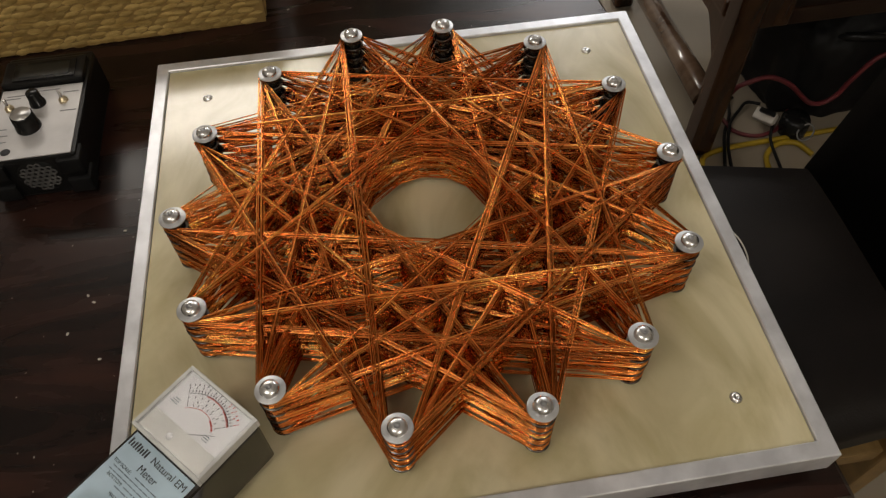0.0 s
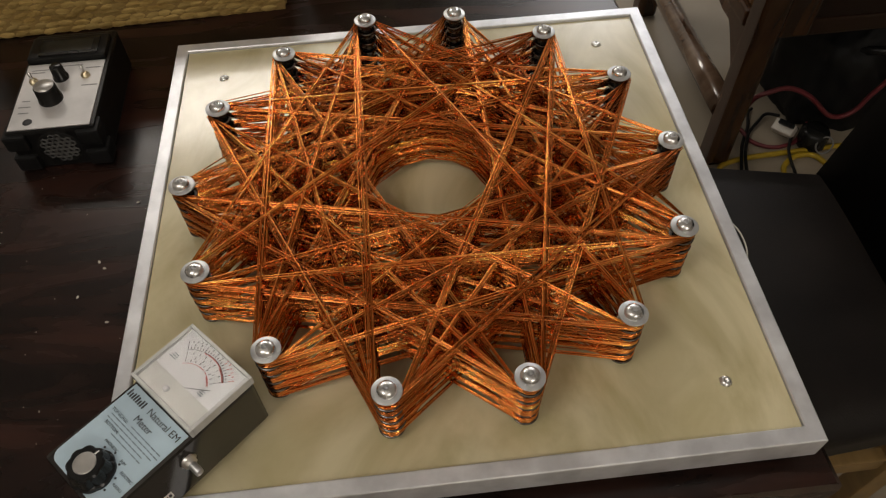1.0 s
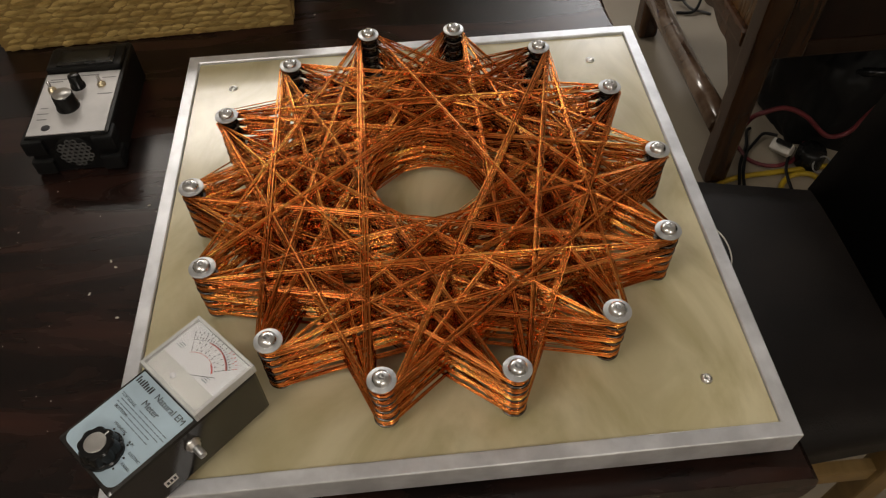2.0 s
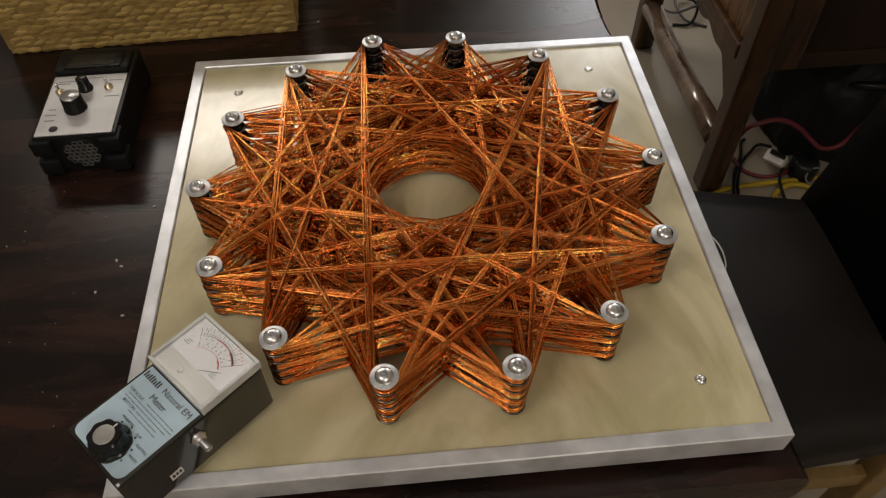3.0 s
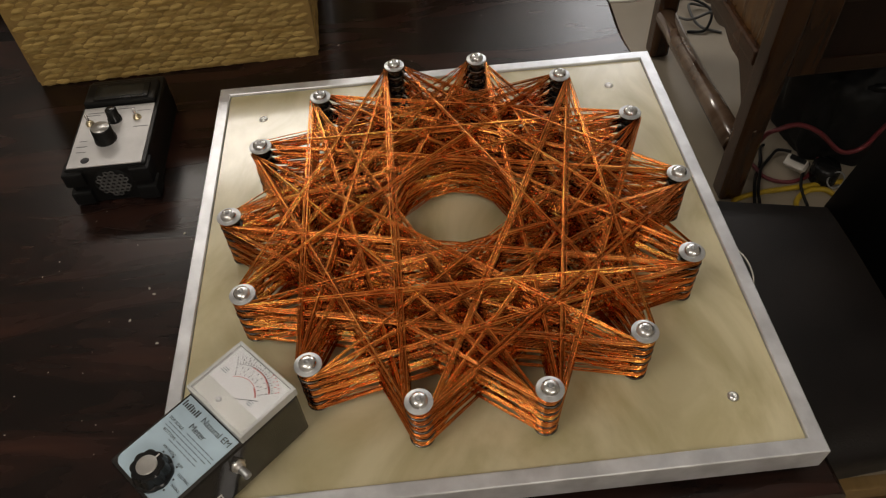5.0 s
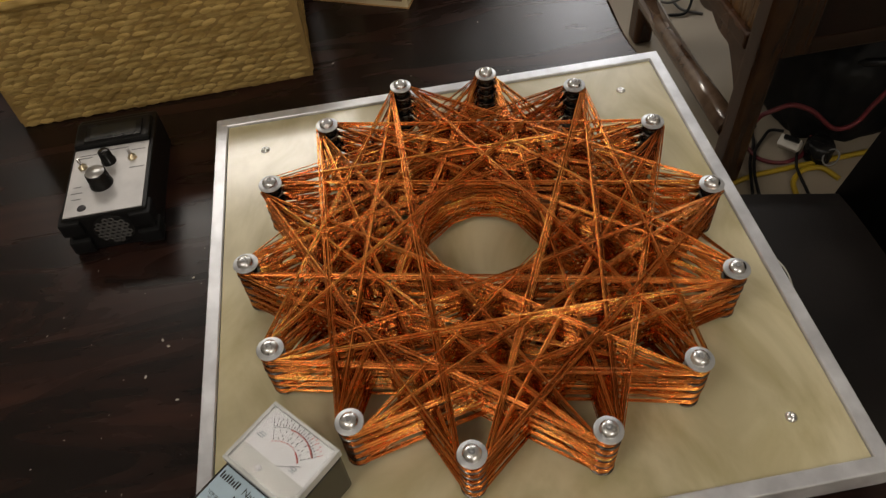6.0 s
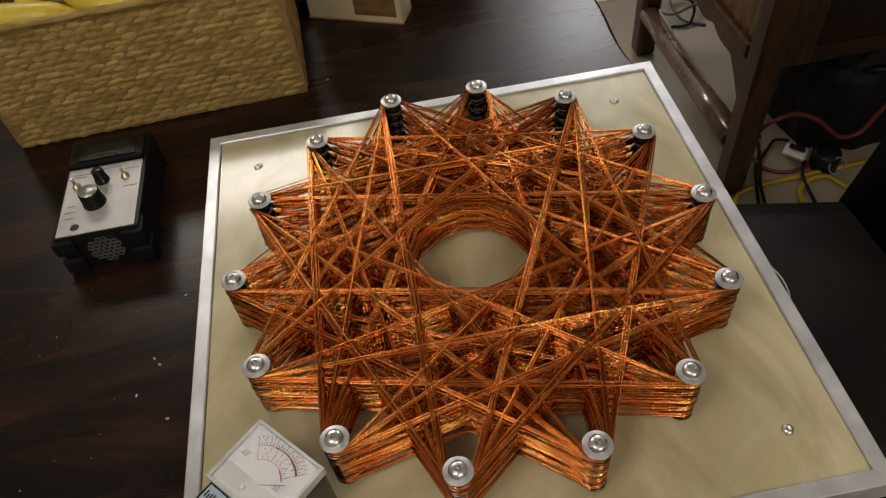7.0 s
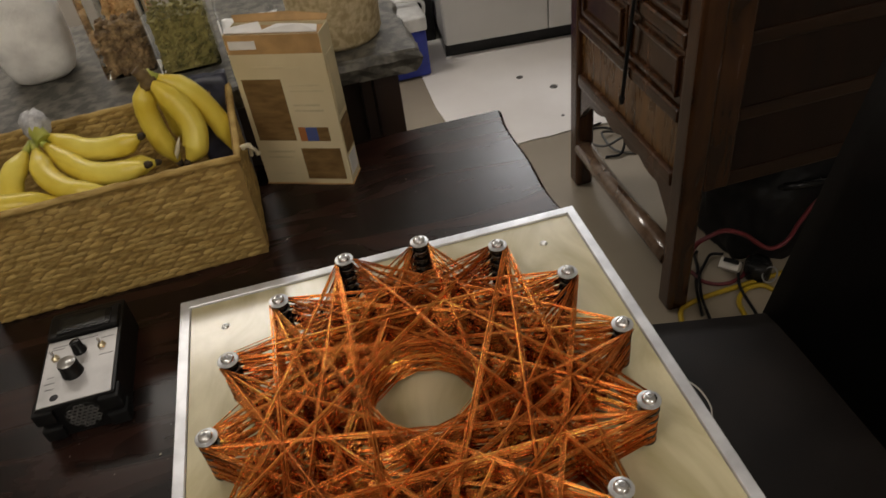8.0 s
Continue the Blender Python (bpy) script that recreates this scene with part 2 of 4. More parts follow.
def curve_points(pts, n=8):
    """Catmull-Rom through the points."""
    p = [Vector(q) for q in pts]
    p = [p[0] * 2 - p[1]] + p + [p[-1] * 2 - p[-2]]
    out = []
    for i in range(1, len(p) - 2):
        for k in range(n):
            t = k / n
            out.append(0.5 * (2 * p[i] + (p[i + 1] - p[i - 1]) * t + (2 * p[i - 1] - 5 * p[i] + 4 * p[i + 1] - p[i + 2]) * t * t
                              + (3 * p[i] - p[i - 1] - 3 * p[i + 1] + p[i + 2]) * t ** 3))
    return out + [p[-2]]


def mesh_of(name, bm, material):
    me = bpy.data.meshes.new(name)
    bmesh.ops.recalc_face_normals(bm, faces=bm.faces)
    bm.to_mesh(me)
    bm.free()
    me.materials.append(M[material])
    return me


def part(name, bm, material, parent=None, label="", kind=""):
    ob = new(name, bm if isinstance(bm, bpy.types.Mesh) else mesh_of(name, bm, material))
    if parent is not None:
        ob.parent = parent
    return tagged(ob, label, kind=kind)


def thing(name, m, label, category, group="", kind=""):
    ob = new(name)
    ob.empty_display_size = 0.02
    ob.matrix_world = m
    return tagged(ob, label, category, group, kind)


def box_part(name, lo, hi, material, parent, bevel=0.0, label="", m=None, seg=2):
    bm = bmesh.new()
    add_box(bm, lo, hi, bevel, m, seg)
    return part(name, bm, material, parent, label)


def lathe_part(name, prof, material, parent, n=24, label="", m=None):
    bm = bmesh.new()
    add_lathe(bm, prof, n, m)
    return part(name, bm, material, parent, label)


def tube_part(name, pts, radii, material, parent, n=8, label=""):
    bm = bmesh.new()
    add_tube(bm, pts, radii, n)
    return part(name, bm, material, parent, label)


def text_part(name, words, size, material, parent, m, label=""):
    cu = bpy.data.curves.new(name, "FONT")
    cu.body, cu.size, cu.extrude = words, size, 0.00005
    cu.align_x, cu.align_y = "CENTER", "CENTER"
    tmp = new(name + "_curve", cu)
    bpy.context.view_layer.update()
    me = bpy.data.meshes.new_from_object(tmp.evaluated_get(bpy.context.evaluated_depsgraph_get()))
    bpy.data.objects.remove(tmp)
    bpy.data.curves.remove(cu)
    me.transform(m)
    me.materials.clear()
    me.materials.append(M[material])
    return part(name, me, material, parent, label)


# ---- room ----
def slab(name, lo, hi, material, label, category):
    bm = bmesh.new()
    add_box(bm, lo, hi)
    return tagged(part(name, bm, material), label, category, kind="structure")


X0, X1, Y0, Y1 = -2.6, 2.7, -2.4, 3.1
slab("floor", (X0 - 0.1, Y0 - 0.1, FLOOR_Z - 0.1), (X1 + 0.1, Y1 + 0.1, FLOOR_Z), "floor", "tan smooth screed floor with faint stains", "floor")
slab("wall_north", (X0 - 0.1, Y1, FLOOR_Z), (X1 + 0.1, Y1 + 0.1, CEIL_Z), "wall", "plain cream plastered wall of the kitchen", "wall")
slab("wall_south", (X0 - 0.1, Y0 - 0.1, FLOOR_Z), (X1 + 0.1, Y0, CEIL_Z), "wall", "plain cream plastered wall of the room", "wall")
slab("wall_west", (X0 - 0.1, Y0, FLOOR_Z), (X0, Y1, CEIL_Z), "wall", "plain cream plastered side wall", "wall")
slab("wall_east", (X1, Y0, FLOOR_Z), (X1 + 0.1, Y1, CEIL_Z), "wall", "plain cream plastered side wall", "wall")
slab("ceiling", (X0 - 0.1, Y0 - 0.1, CEIL_Z), (X1 + 0.1, Y1 + 0.1, CEIL_Z + 0.1), "ceiling", "plain white painted ceiling", "ceiling")

# white floor with a ragged front edge
bm = bmesh.new()
front = [(0.47 + i * 0.06, 1.60 + 0.018 * noise.noise((i * 0.7, 3.1, 0)) - 0.02 * i / 20) for i in range(32)]
ring = [(0.40, 2.25), (0.392, 1.95), (0.41, 1.75)] + front + [(2.33, Y1 - 0.02), (0.36, Y1 - 0.02)]
top = [bm.verts.new((x, y, FLOOR_Z + 0.005)) for x, y in ring]
low = [bm.verts.new((x, y, FLOOR_Z - 0.01)) for x, y in ring]
bm.faces.new(top)
for i in range(len(ring)):
    bm.faces.new((top[i], low[i], low[(i + 1) % len(ring)], top[(i + 1) % len(ring)]))
tagged(part("pavement_white", bm, "white_floor"), "white painted kitchen floor with a ragged edge", "floor", kind="structure")


# ---- dining table ----
def table_edge(y):
    return 0.268 + 0.008 * math.sin(y * 9 + 0.6) + 0.003 * math.sin(y * 31) + 0.022 * min(1, max(0, (-y - 0.05) / 0.2))


table = thing("dining_table", pose(0, 0, FLOOR_Z), "dark stained wooden dining table with a wavy natural edge", "table")
bm = bmesh.new()
TX0, TY0, TY1, TT = -1.25, -0.275, 0.612, 0.052
ny = 48
prof = [(-0.006, 0.0), (0.0, -0.006), (0.003, -0.020), (0.0, -0.040), (-0.010, -TT)]
cols = []
for j in range(ny + 1):
    y = TY0 + (TY1 - TY0) * j / ny
    ring = [(TX0, 0.0)] + [(table_edge(y) + o, z) for o, z in prof] + [(TX0, -TT)]
    cols.append([bm.verts.new((x, y, z - FLOOR_Z)) for x, z in ring])
for a, b in zip(cols, cols[1:]):
    for k in range(len(a)):
        bm.faces.new((a[k], a[(k + 1) % len(a)], b[(k + 1) % len(a)], b[k]))
bm.faces.new(cols[0])
bm.faces.new(cols[-1][::-1])
sharp = [e for e in bm.edges if e.calc_face_angle(0) > 1.2]
bmesh.ops.bevel(bm, geom=sharp, offset=0.006, segments=2, affect="EDGES")
part("tabletop", bm, "table", table)
for x in (-1.15, 0.14):
    for y in (-0.15, 0.48):
        box_part("leg", (x - 0.04, y - 0.04, 0), (x + 0.04, y + 0.04, -FLOOR_Z - TT), "table", table, 0.004)

# ---- coil board ----
BT, RAIL = 0.044, 0.0125
board = thing("coil_board", pose(0, 0, 0), "square varnished plywood board in a silver aluminium frame", "board")
CORNERS = [(-0.265, -0.258), (0.257, -0.257), (0.2575, 0.2630), (-0.2602, 0.2622)]


def inset(d, z):
    """The board's four corners drawn in by d, at height z."""
    return [Vector((x - math.copysign(d, x), y - math.copysign(d, y), z)) for x, y in CORNERS]


bm = bmesh.new()
lo_q, hi_q = [bm.verts.new(v) for v in inset(RAIL + 0.0006, 0.026)], [bm.verts.new(v) for v in inset(RAIL + 0.0006, BT - 0.0032)]
bm.faces.new(hi_q), bm.faces.new(lo_q[::-1])
for k in range(4):
    bm.faces.new((lo_q[k], lo_q[(k + 1) % 4], hi_q[(k + 1) % 4], hi_q[k]))
part("panel", bm, "ply", board, "glossy pale plywood panel")
for k in range(4):
    bm = bmesh.new()
    e = 0.0009
    sect = [inset(d, z) for d, z in ((0, 0.017), (0, BT - e), (e, BT), (RAIL - e, BT), (RAIL, BT - e), (RAIL, 0.017))]
    a = [bm.verts.new(q[k]) for q in sect]
    b = [bm.verts.new(q[(k + 1) % 4]) for q in sect]
    for i in range(6):
        bm.faces.new((a[i], a[(i + 1) % 6], b[(i + 1) % 6], b[i]))
    bm.faces.new(a), bm.faces.new(b[::-1])
    part("frame_rail", bm, "alu", board)
for sx in (-1, 1):
    for sy in (-1, 1):
        lathe_part("foot", [(0, 0), (0.012, 0), (0.011, 0.017), (0, 0.017)], "rubber", board, 16, "black rubber foot", pose(sx * 0.22, sy * 0.22, 0))
for x, y in ((-0.2015, -0.2045), (0.2010, -0.2020), (0.1965, 0.2070), (-0.2060, 0.2030)):
    lathe_part("corner_screw", [(0.0, 0.0012), (0.0012, 0.0012), (0.0016, 0.0026), (0.003, 0.0022), (0.0045, 0.0010), (0.005, 0), (0, 0)], "steel", board, 20, "small domed steel screw", pose(x, y, BT - 0.0032))

# ---- copper star coil ----
NP, RP, CX, CY = 14, 0.2075, -0.003, -0.007
LEVELS = [0.0465 + 0.0112 * k for k in range(6)]
coil = thing("star_coil", pose(CX - 0.001, CY, 0), "large star-shaped coil of orange enamelled copper wire on steel posts", "coil")
# the posts were drilled by hand: how far each one stands off the true circle, in millimetres
DRIFT = [(-1.0, 1.6), (-2.6, 1.6), (-2.3, -0.3), (-2.6, -0.2), (0.0, 1.2), (3.4, -1.0), (3.2, 1.6),
         (1.2, 0.8), (0.0, 0.8), (-1.6, -0.8), (-2.8, -1.7), (1.8, -2.6), (0.6, -1.8), (2.8, -1.0)]
POSTS = [(RP * math.cos(2 * math.pi * i / NP) + dx / 1000, RP * math.sin(2 * math.pi * i / NP) + dy / 1000) for i, (dx, dy) in enumerate(DRIFT)]

bm = bmesh.new()
prof = [(0, 0.040)]
for z in LEVELS[:-1]:
    prof += [(0.0064, z + 0.0006), (0.0068, z + 0.0014), (0.0068, z + 0.0056), (0.0068, z + 0.0100), (0.0064, z + 0.0108)]
add_lathe(bm, prof + [(0, LEVELS[-1] - 0.0002)], 24)
rod_mesh = mesh_of("rod", bm, "rod")
bm = bmesh.new()
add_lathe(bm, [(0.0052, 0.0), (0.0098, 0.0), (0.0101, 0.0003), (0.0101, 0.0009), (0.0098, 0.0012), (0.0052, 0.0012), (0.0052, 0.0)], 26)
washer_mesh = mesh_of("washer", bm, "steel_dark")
bm = bmesh.new()
add_lathe(bm, [(0.0030, 0.0), (0.0105, 0.0), (0.0108, 0.0003), (0.0108, 0.0009), (0.0106, 0.0011), (0.0104, 0.0012), (0.0030, 0.0012)], 36)
cap_mesh = mesh_of("top_washer", bm, "dull_steel")
bm = bmesh.new()
add_lathe(bm, [(0.0071, 0.0), (0.0071, 0.0008), (0.0068, 0.0021), (0.0060, 0.0034), (0.0048, 0.0043), (0.0036, 0.0047), (0.0024, 0.0049)], 28)
head_mesh = mesh_of("screw_head", bm, "steel")
bm = bmesh.new()
add_lathe(bm, [(0.0026, 0.0049), (0.0023, 0.0047), (0.0022, 0.0018), (0, 0.0016)], 6)
socket_mesh = mesh_of("hex_socket", bm, "socket")
random.seed(5)
for i, (px, py) in enumerate(POSTS):
    post = part("post", rod_mesh, "rod", coil, "steel post with glossy black spacer sleeves")
    post.location = (px, py, 0)
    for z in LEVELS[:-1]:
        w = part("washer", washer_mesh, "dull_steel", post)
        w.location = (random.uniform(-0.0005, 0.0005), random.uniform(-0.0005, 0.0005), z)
    w = part("washer", cap_mesh, "dull_steel", post, "wide pale steel washer")
    w.location = (0, 0, LEVELS[-1])
    hd = part("screw_head", head_mesh, "steel", post, "domed socket-head steel screw")
    hd.location, hd.rotation_euler = (0, 0, LEVELS[-1] + 0.0014), (0, 0, random.uniform(0, 6))
    part("hex_socket", socket_mesh, "socket", hd)


def chord(i, j, side_a, side_b):
    """The two ends of a straight run from post i to post j along the outer side of both."""
    a, b = Vector(POSTS[i]), Vector(POSTS[j])
    d = (b - a).normalized()
    out = Vector((d.y, -d.x))
    if out.dot(a + b) < 0:
        out = -out
    return a + out * side_a, b + out * side_b, out


def run(p, q, out, za, zb, lift, side):
    """Points of one taut run of wire, bowed a little up and sideways."""
    pts = []
    for t in (0.0, 0.12, 0.3, 0.5, 0.7, 0.88, 1.0):
        w = p.lerp(q, t) + out * side * 4 * t * (1 - t)
        pts.append((w.x, w.y, max(0.0448, za + (zb - za) * t + lift * 4 * t * (1 - t))))
    return pts


def turn_round(j, out, out2, r, z):
    """Points of a wire bending round the outer side of post j, from one run's side to the next."""
    b = Vector(POSTS[j])
    far = b.normalized() * r
    return [(b.x + w.x, b.y + w.y, z) for w in ((out * r + far).normalized() * r, far, (far + out2 * r).normalized() * r)]


def winding(bm, order, z_of, closed=True, wire=0.00041):
    """One continuous wire that runs from post to post and turns round the outer side of each."""
    n = len(order)
    pts = []
    z0 = z_of()
    r0 = random.uniform(0.0074, 0.0098)
    first = (z0, r0)
    for s in range(n if closed else n - 2):
        i, j, k = order[s], order[(s + 1) % n], order[(s + 2) % n]
        z1, r1 = first if closed and s == n - 1 else (z_of(), random.uniform(0.0074, 0.0098))
        p, q, out = chord(i, j, r0, r1)
        pts += run(p, q, out, z0, z1, random.gauss(0, 0.0016), random.gauss(0, 0.0012))
        pts += turn_round(j, out, chord(j, k, 0, 0)[2], r1, z1)
        z0, r0 = z1, r1
    add_tube(bm, pts + ([pts[0]] if closed else []), wire, 5, caps=False)


def star(step, start):
    out, i = [], start
    while True:
        out.append(i)
        i = (i + step) % NP
        if i == start:
            return out


random.seed(11)
for lv in range(5):
    lo, hi = LEVELS[lv] + 0.0030, LEVELS[lv] + 0.0088

    def height():
        return random.uniform(lo, hi)

    bm = bmesh.new()
    for turn in range((6, 6, 5, 4, 0)[lv]):
        for step in (4, 5, 6):
            for st in ((0,) if step == 5 else (0, 1)):
                winding(bm, star(step, st), height)
    for turn in range((9, 9, 10, 10, 9)[lv]):
        seq = [random.randrange(NP)]
        for _ in range(30):
            seq.append((seq[-1] + random.choice((4, 5, 5, 6, 6))) % NP)
        winding(bm, seq, height, False)
    part("winding", bm, "copper", coil, "layer of orange copper windings", kind="stuff")

# strands of the top layer, bundle by bundle: for each step between posts the count at each post
TOP = {4: "23456444543232", 5: "22533222233322", 6: "34645434544422"}
random.seed(12)
bm = bmesh.new()
for step, counts in TOP.items():
    for k, c in enumerate(counts):
        i, j = (4 - k) % NP, (4 - k - step) % NP
        za, zb = (LEVELS[4] + 0.0052 + 0.0007 * int(c) + random.uniform(-0.0016, 0.0012) for _ in range(2))
        base_a, base_b = random.uniform(0.0074, 0.0084), random.uniform(0.0074, 0.0084)
        lift = random.uniform(-0.0010, 0.0014)
        spread = random.uniform(0.0007, 0.0013)
        for n in range(int(c)):
            m = n if random.random() < 0.7 else random.uniform(0, int(c) - 1)
            p, q, out = chord(i, j, base_a + n * 0.0009, base_b + m * 0.0009)
            add_tube(bm, run(p, q, out, za + random.uniform(-0.0012, 0.0012), zb + random.uniform(-0.0012, 0.0012),
                             lift + random.gauss(0, 0.0006), (n - int(c) / 2) * spread * 0.6 + random.gauss(0, 0.0005)), 0.00044, 6, caps=False)
for j in range(NP):
    for _ in range(7):
        r, z = random.uniform(0.0074, 0.0094), LEVELS[4] + random.uniform(0.0024, 0.0102)
        o1, o2 = chord(j, (j + 5) % NP, 0, 0)[2], chord(j, (j - 5) % NP, 0, 0)[2]
        b = Vector(POSTS[j])
        add_tube(bm, [(b.x + o1.x * r, b.y + o1.y * r, z)] + turn_round(j, o1, o2, r, z) + [(b.x + o2.x * r, b.y + o2.y * r, z)], 0.00044, 5, caps=False)
part("winding", bm, "copper", coil, "loose bundles of copper wire on top of the coil", kind="stuff")

# thin white lead that loops out beside the board
lead = thing("lead_wire", pose(0, 0, 0), "thin white lead wire looping out beside the coil board", "wire")
tube_part("wire", curve_points([(0.20, -0.02, 0.020), (0.245, 0.0, 0.014), (0.266, -0.02, 0.012), (0.277, -0.045, 0.013), (0.276, -0.07, 0.006), (0.25, -0.085, 0.006), (0.21, -0.08, 0.012)]), 0.0008, "white_cable", lead, 6)

# ---- field meter ----
MW, ML, MZ = 0.064, 0.1225, 0.054
meter = thing("field_meter", pose(-0.2545, -0.2525, BT + 0.0006, 0, 0, 43), "black handheld field meter with pale blue label and clear dial cover", "meter")
box_part("body", (0.0, -MW / 2, 0), (ML, MW / 2, MZ), "meter_black", meter, 0.003)
bm = bmesh.new()
edge = [(0.0695, -MW / 2 + 0.003), (0.0695, MW / 2 - 0.003)]
for cx, cy, a0 in ((0.0100, MW / 2 - 0.010, 90), (0.0100, -MW / 2 + 0.010, 180)):
    edge += [(cx + 0.007 * math.cos(radians(a0 + 15 * k)), cy + 0.007 * math.sin(radians(a0 + 15 * k))) for k in range(7)]
up, dn = [bm.verts.new((x, y, MZ + 0.0006)) for x, y in edge], [bm.verts.new((x, y, MZ - 0.0004)) for x, y in edge]
bm.faces.new(up), bm.faces.new(dn[::-1])
for k in range(len(edge)):
    bm.faces.new((up[k], dn[k], dn[(k + 1) % len(edge)], up[(k + 1) % len(edge)]))
part("label_plate", bm, "label", meter, "pale blue printed label")
box_part("dial_card", (0.0731, -MW / 2 + 0.0021, MZ), (ML - 0.0021, MW / 2 - 0.0021, MZ + 0.0062), "dial", meter, 0.0004, "white dial card with red and black scales")
bm = bmesh.new()
for lo, hi in (((0.0705, -MW / 2 - 0.0005, MZ + 0.0006), (0.0730, MW / 2 + 0.0005, MZ + 0.0092)), ((ML - 0.0020, -MW / 2 - 0.0005, MZ + 0.0006), (ML + 0.0005, MW / 2 + 0.0005, MZ + 0.0092)),
               ((0.0730, -MW / 2 - 0.0005, MZ + 0.0006), (ML - 0.0020, -MW / 2 + 0.0020, MZ + 0.0092)), ((0.0730, MW / 2 - 0.0020, MZ + 0.0006), (ML - 0.0020, MW / 2 + 0.0005, MZ + 0.0092))):
    add_box(bm, lo, hi, 0.0006)
skirt = part("dial_cover", bm, "frost", meter, "pale translucent acrylic rim of the dial cover")
bm = bmesh.new()
add_box(bm, (0.0732, -MW / 2 + 0.0022, MZ + 0.0080), (ML - 0.0022, MW / 2 - 0.0022, MZ + 0.0090), 0.0003)
skirt.visible_shadow = False
pane = part("cover_pane", bm, "haze", skirt, "clear acrylic pane")
pane.visible_shadow = False


PIVOT = 0.0866


def arc_part(name, r, a0, a1, wide, material, parent):
    """A printed arc on the dial about the needle's pivot."""
    bm = bmesh.new()
    n = 24
    vs = []
    for k in range(n + 1):
        a = radians(a0 + (a1 - a0) * k / n)
        for rr in (r - wide / 2, r + wide / 2):
            vs.append(bm.verts.new((PIVOT + rr * math.cos(a), rr * math.sin(a), MZ + 0.0065)))
    for k in range(n):
        bm.faces.new((vs[2 * k], vs[2 * k + 1], vs[2 * k + 3], vs[2 * k + 2]))
    return part(name, bm, material, parent)


arc_part("scale_arc", 0.0290, -43, 43, 0.0004, "ink", meter)
arc_part("scale_arc", 0.0284, -43, 16, 0.0007, "red_ink", meter)
arc_part("scale_arc", 0.0282, -43, -18, 0.0013, "red_ink", meter)
arc_part("scale_arc", 0.0185, -48, 48, 0.0004, "red_ink", meter)
arc_part("scale_arc", 0.0180, -48, -22, 0.0012, "red_ink", meter)
for r, cnt in ((0.0306, 21), (0.0330, 11), (0.0352, 17), (0.0206, 9), (0.0228, 6), (0.0262, 9)):
    for k in range(cnt):
        a = radians(-42 + 84 * k / (cnt - 1))
        bm = bmesh.new()
        add_box(bm, (-0.0008, -0.00030, 0), (0.0008, 0.00030, 0.0001), 0, pose(PIVOT + r * math.cos(a), r * math.sin(a), MZ + 0.0063, 0, 0, math.degrees(a)))
        part("scale_mark", bm, "red_ink" if k < cnt * 0.3 and r > 0.032 else "ink", meter)
for k in range(3):
    box_part("dial_print", (0.0975 + k * 0.0016, 0.020, MZ + 0.0063), (0.0981 + k * 0.0016, 0.0265 - k * 0.001, MZ + 0.00645), "fine_ink", meter)
    box_part("dial_print", (0.0915 + k * 0.0016, -0.0165, MZ + 0.0063), (0.0921 + k * 0.0016, -0.0115, MZ + 0.00645), "fine_ink", meter)
bm = bmesh.new()
add_box(bm, (0, -0.0002, 0), (0.0215, 0.0002, 0.0003), 0, pose(PIVOT, 0.0, MZ + 0.0068, 0, 0, -57))
part("needle", bm, "ink", meter)
box_part("dial_band", (0.0735, -MW / 2 + 0.003, MZ + 0.0063), (0.0885, MW / 2 - 0.003, MZ + 0.0072), "frost", meter, 0.0004, "frosted lower band of the dial")
lathe_part("zero_screw", [(0, 0.0008), (0.0022, 0.0007), (0.0025, 0)], "dial", meter, 18, m=pose(0.0800, 0.006, MZ + 0.0072))


def on_label(x, y):
    return pose(x, y, MZ + 0.0008, 0, 0, -90)


for k, tall in enumerate((0.0052, 0.0036, 0.0046, 0.0052, 0.0046, 0.0036, 0.0052, 0.0052)):
    box_part("title_bar", (0.0608, 0.0262 - k * 0.00225, MZ + 0.0006), (0.0608 + tall, 0.0275 - k * 0.00225, MZ + 0.0008), "ink", meter, label="dark printed bar of a maker's name")
text_part("title_text", "Natural EM", 0.0070, "ink", meter, on_label(0.0632, -0.0105))
text_part("title_text", "Meter", 0.0070, "ink", meter, on_label(0.0545, 0.0))
text_part("note_text", "TOP SCALE:", 0.0032, "ink", meter, on_label(0.0490, 0.0180))
text_part("note_text", "BOTTOM:", 0.0032, "ink", meter, on_label(0.0405, 0.0150))
random.seed(17)
for x, y0, y1 in ((0.0490, -0.026, 0.007), (0.0462, -0.027, 0.026), (0.0434, -0.024, 0.024), (0.0405, -0.018, 0.006), (0.0376, -0.020, 0.012)):
    y = y0
    while y < y1 - 0.002:
        w = random.uniform(0.0022, 0.0055)
        box_part("fine_print", (x - 0.00035, y, MZ + 0.0006), (x + 0.00035, min(y + w, y1), MZ + 0.00075), "fine_ink", meter, label="small bar of unreadable fine print")
        y += w + 0.0009
for w, x, y, a in (("MAGNETIC", 0.0328, 0.004, 0), ("SUM", 0.0310, -0.0115, 0), ("ELECTRIC", 0.0265, -0.0215, 0), ("RADIO", 0.0190, -0.0225, 0)):
    text_part("switch_text", w, 0.0027, "ink", meter, pose(x, y, MZ + 0.0008, 0, 0, -90))
for k in range(5):
    a = radians(30 - 32 * k)
    lathe_part("switch_dot", [(0, 0.0003), (0.0007, 0.0003), (0.0008, 0), (0, 0)], "ink", meter, 10, m=pose(0.0155 + 0.0162 * math.cos(a), -0.0015 + 0.0162 * math.sin(a), MZ + 0.0006))
bm = bmesh.new()
n = 48
rings = []
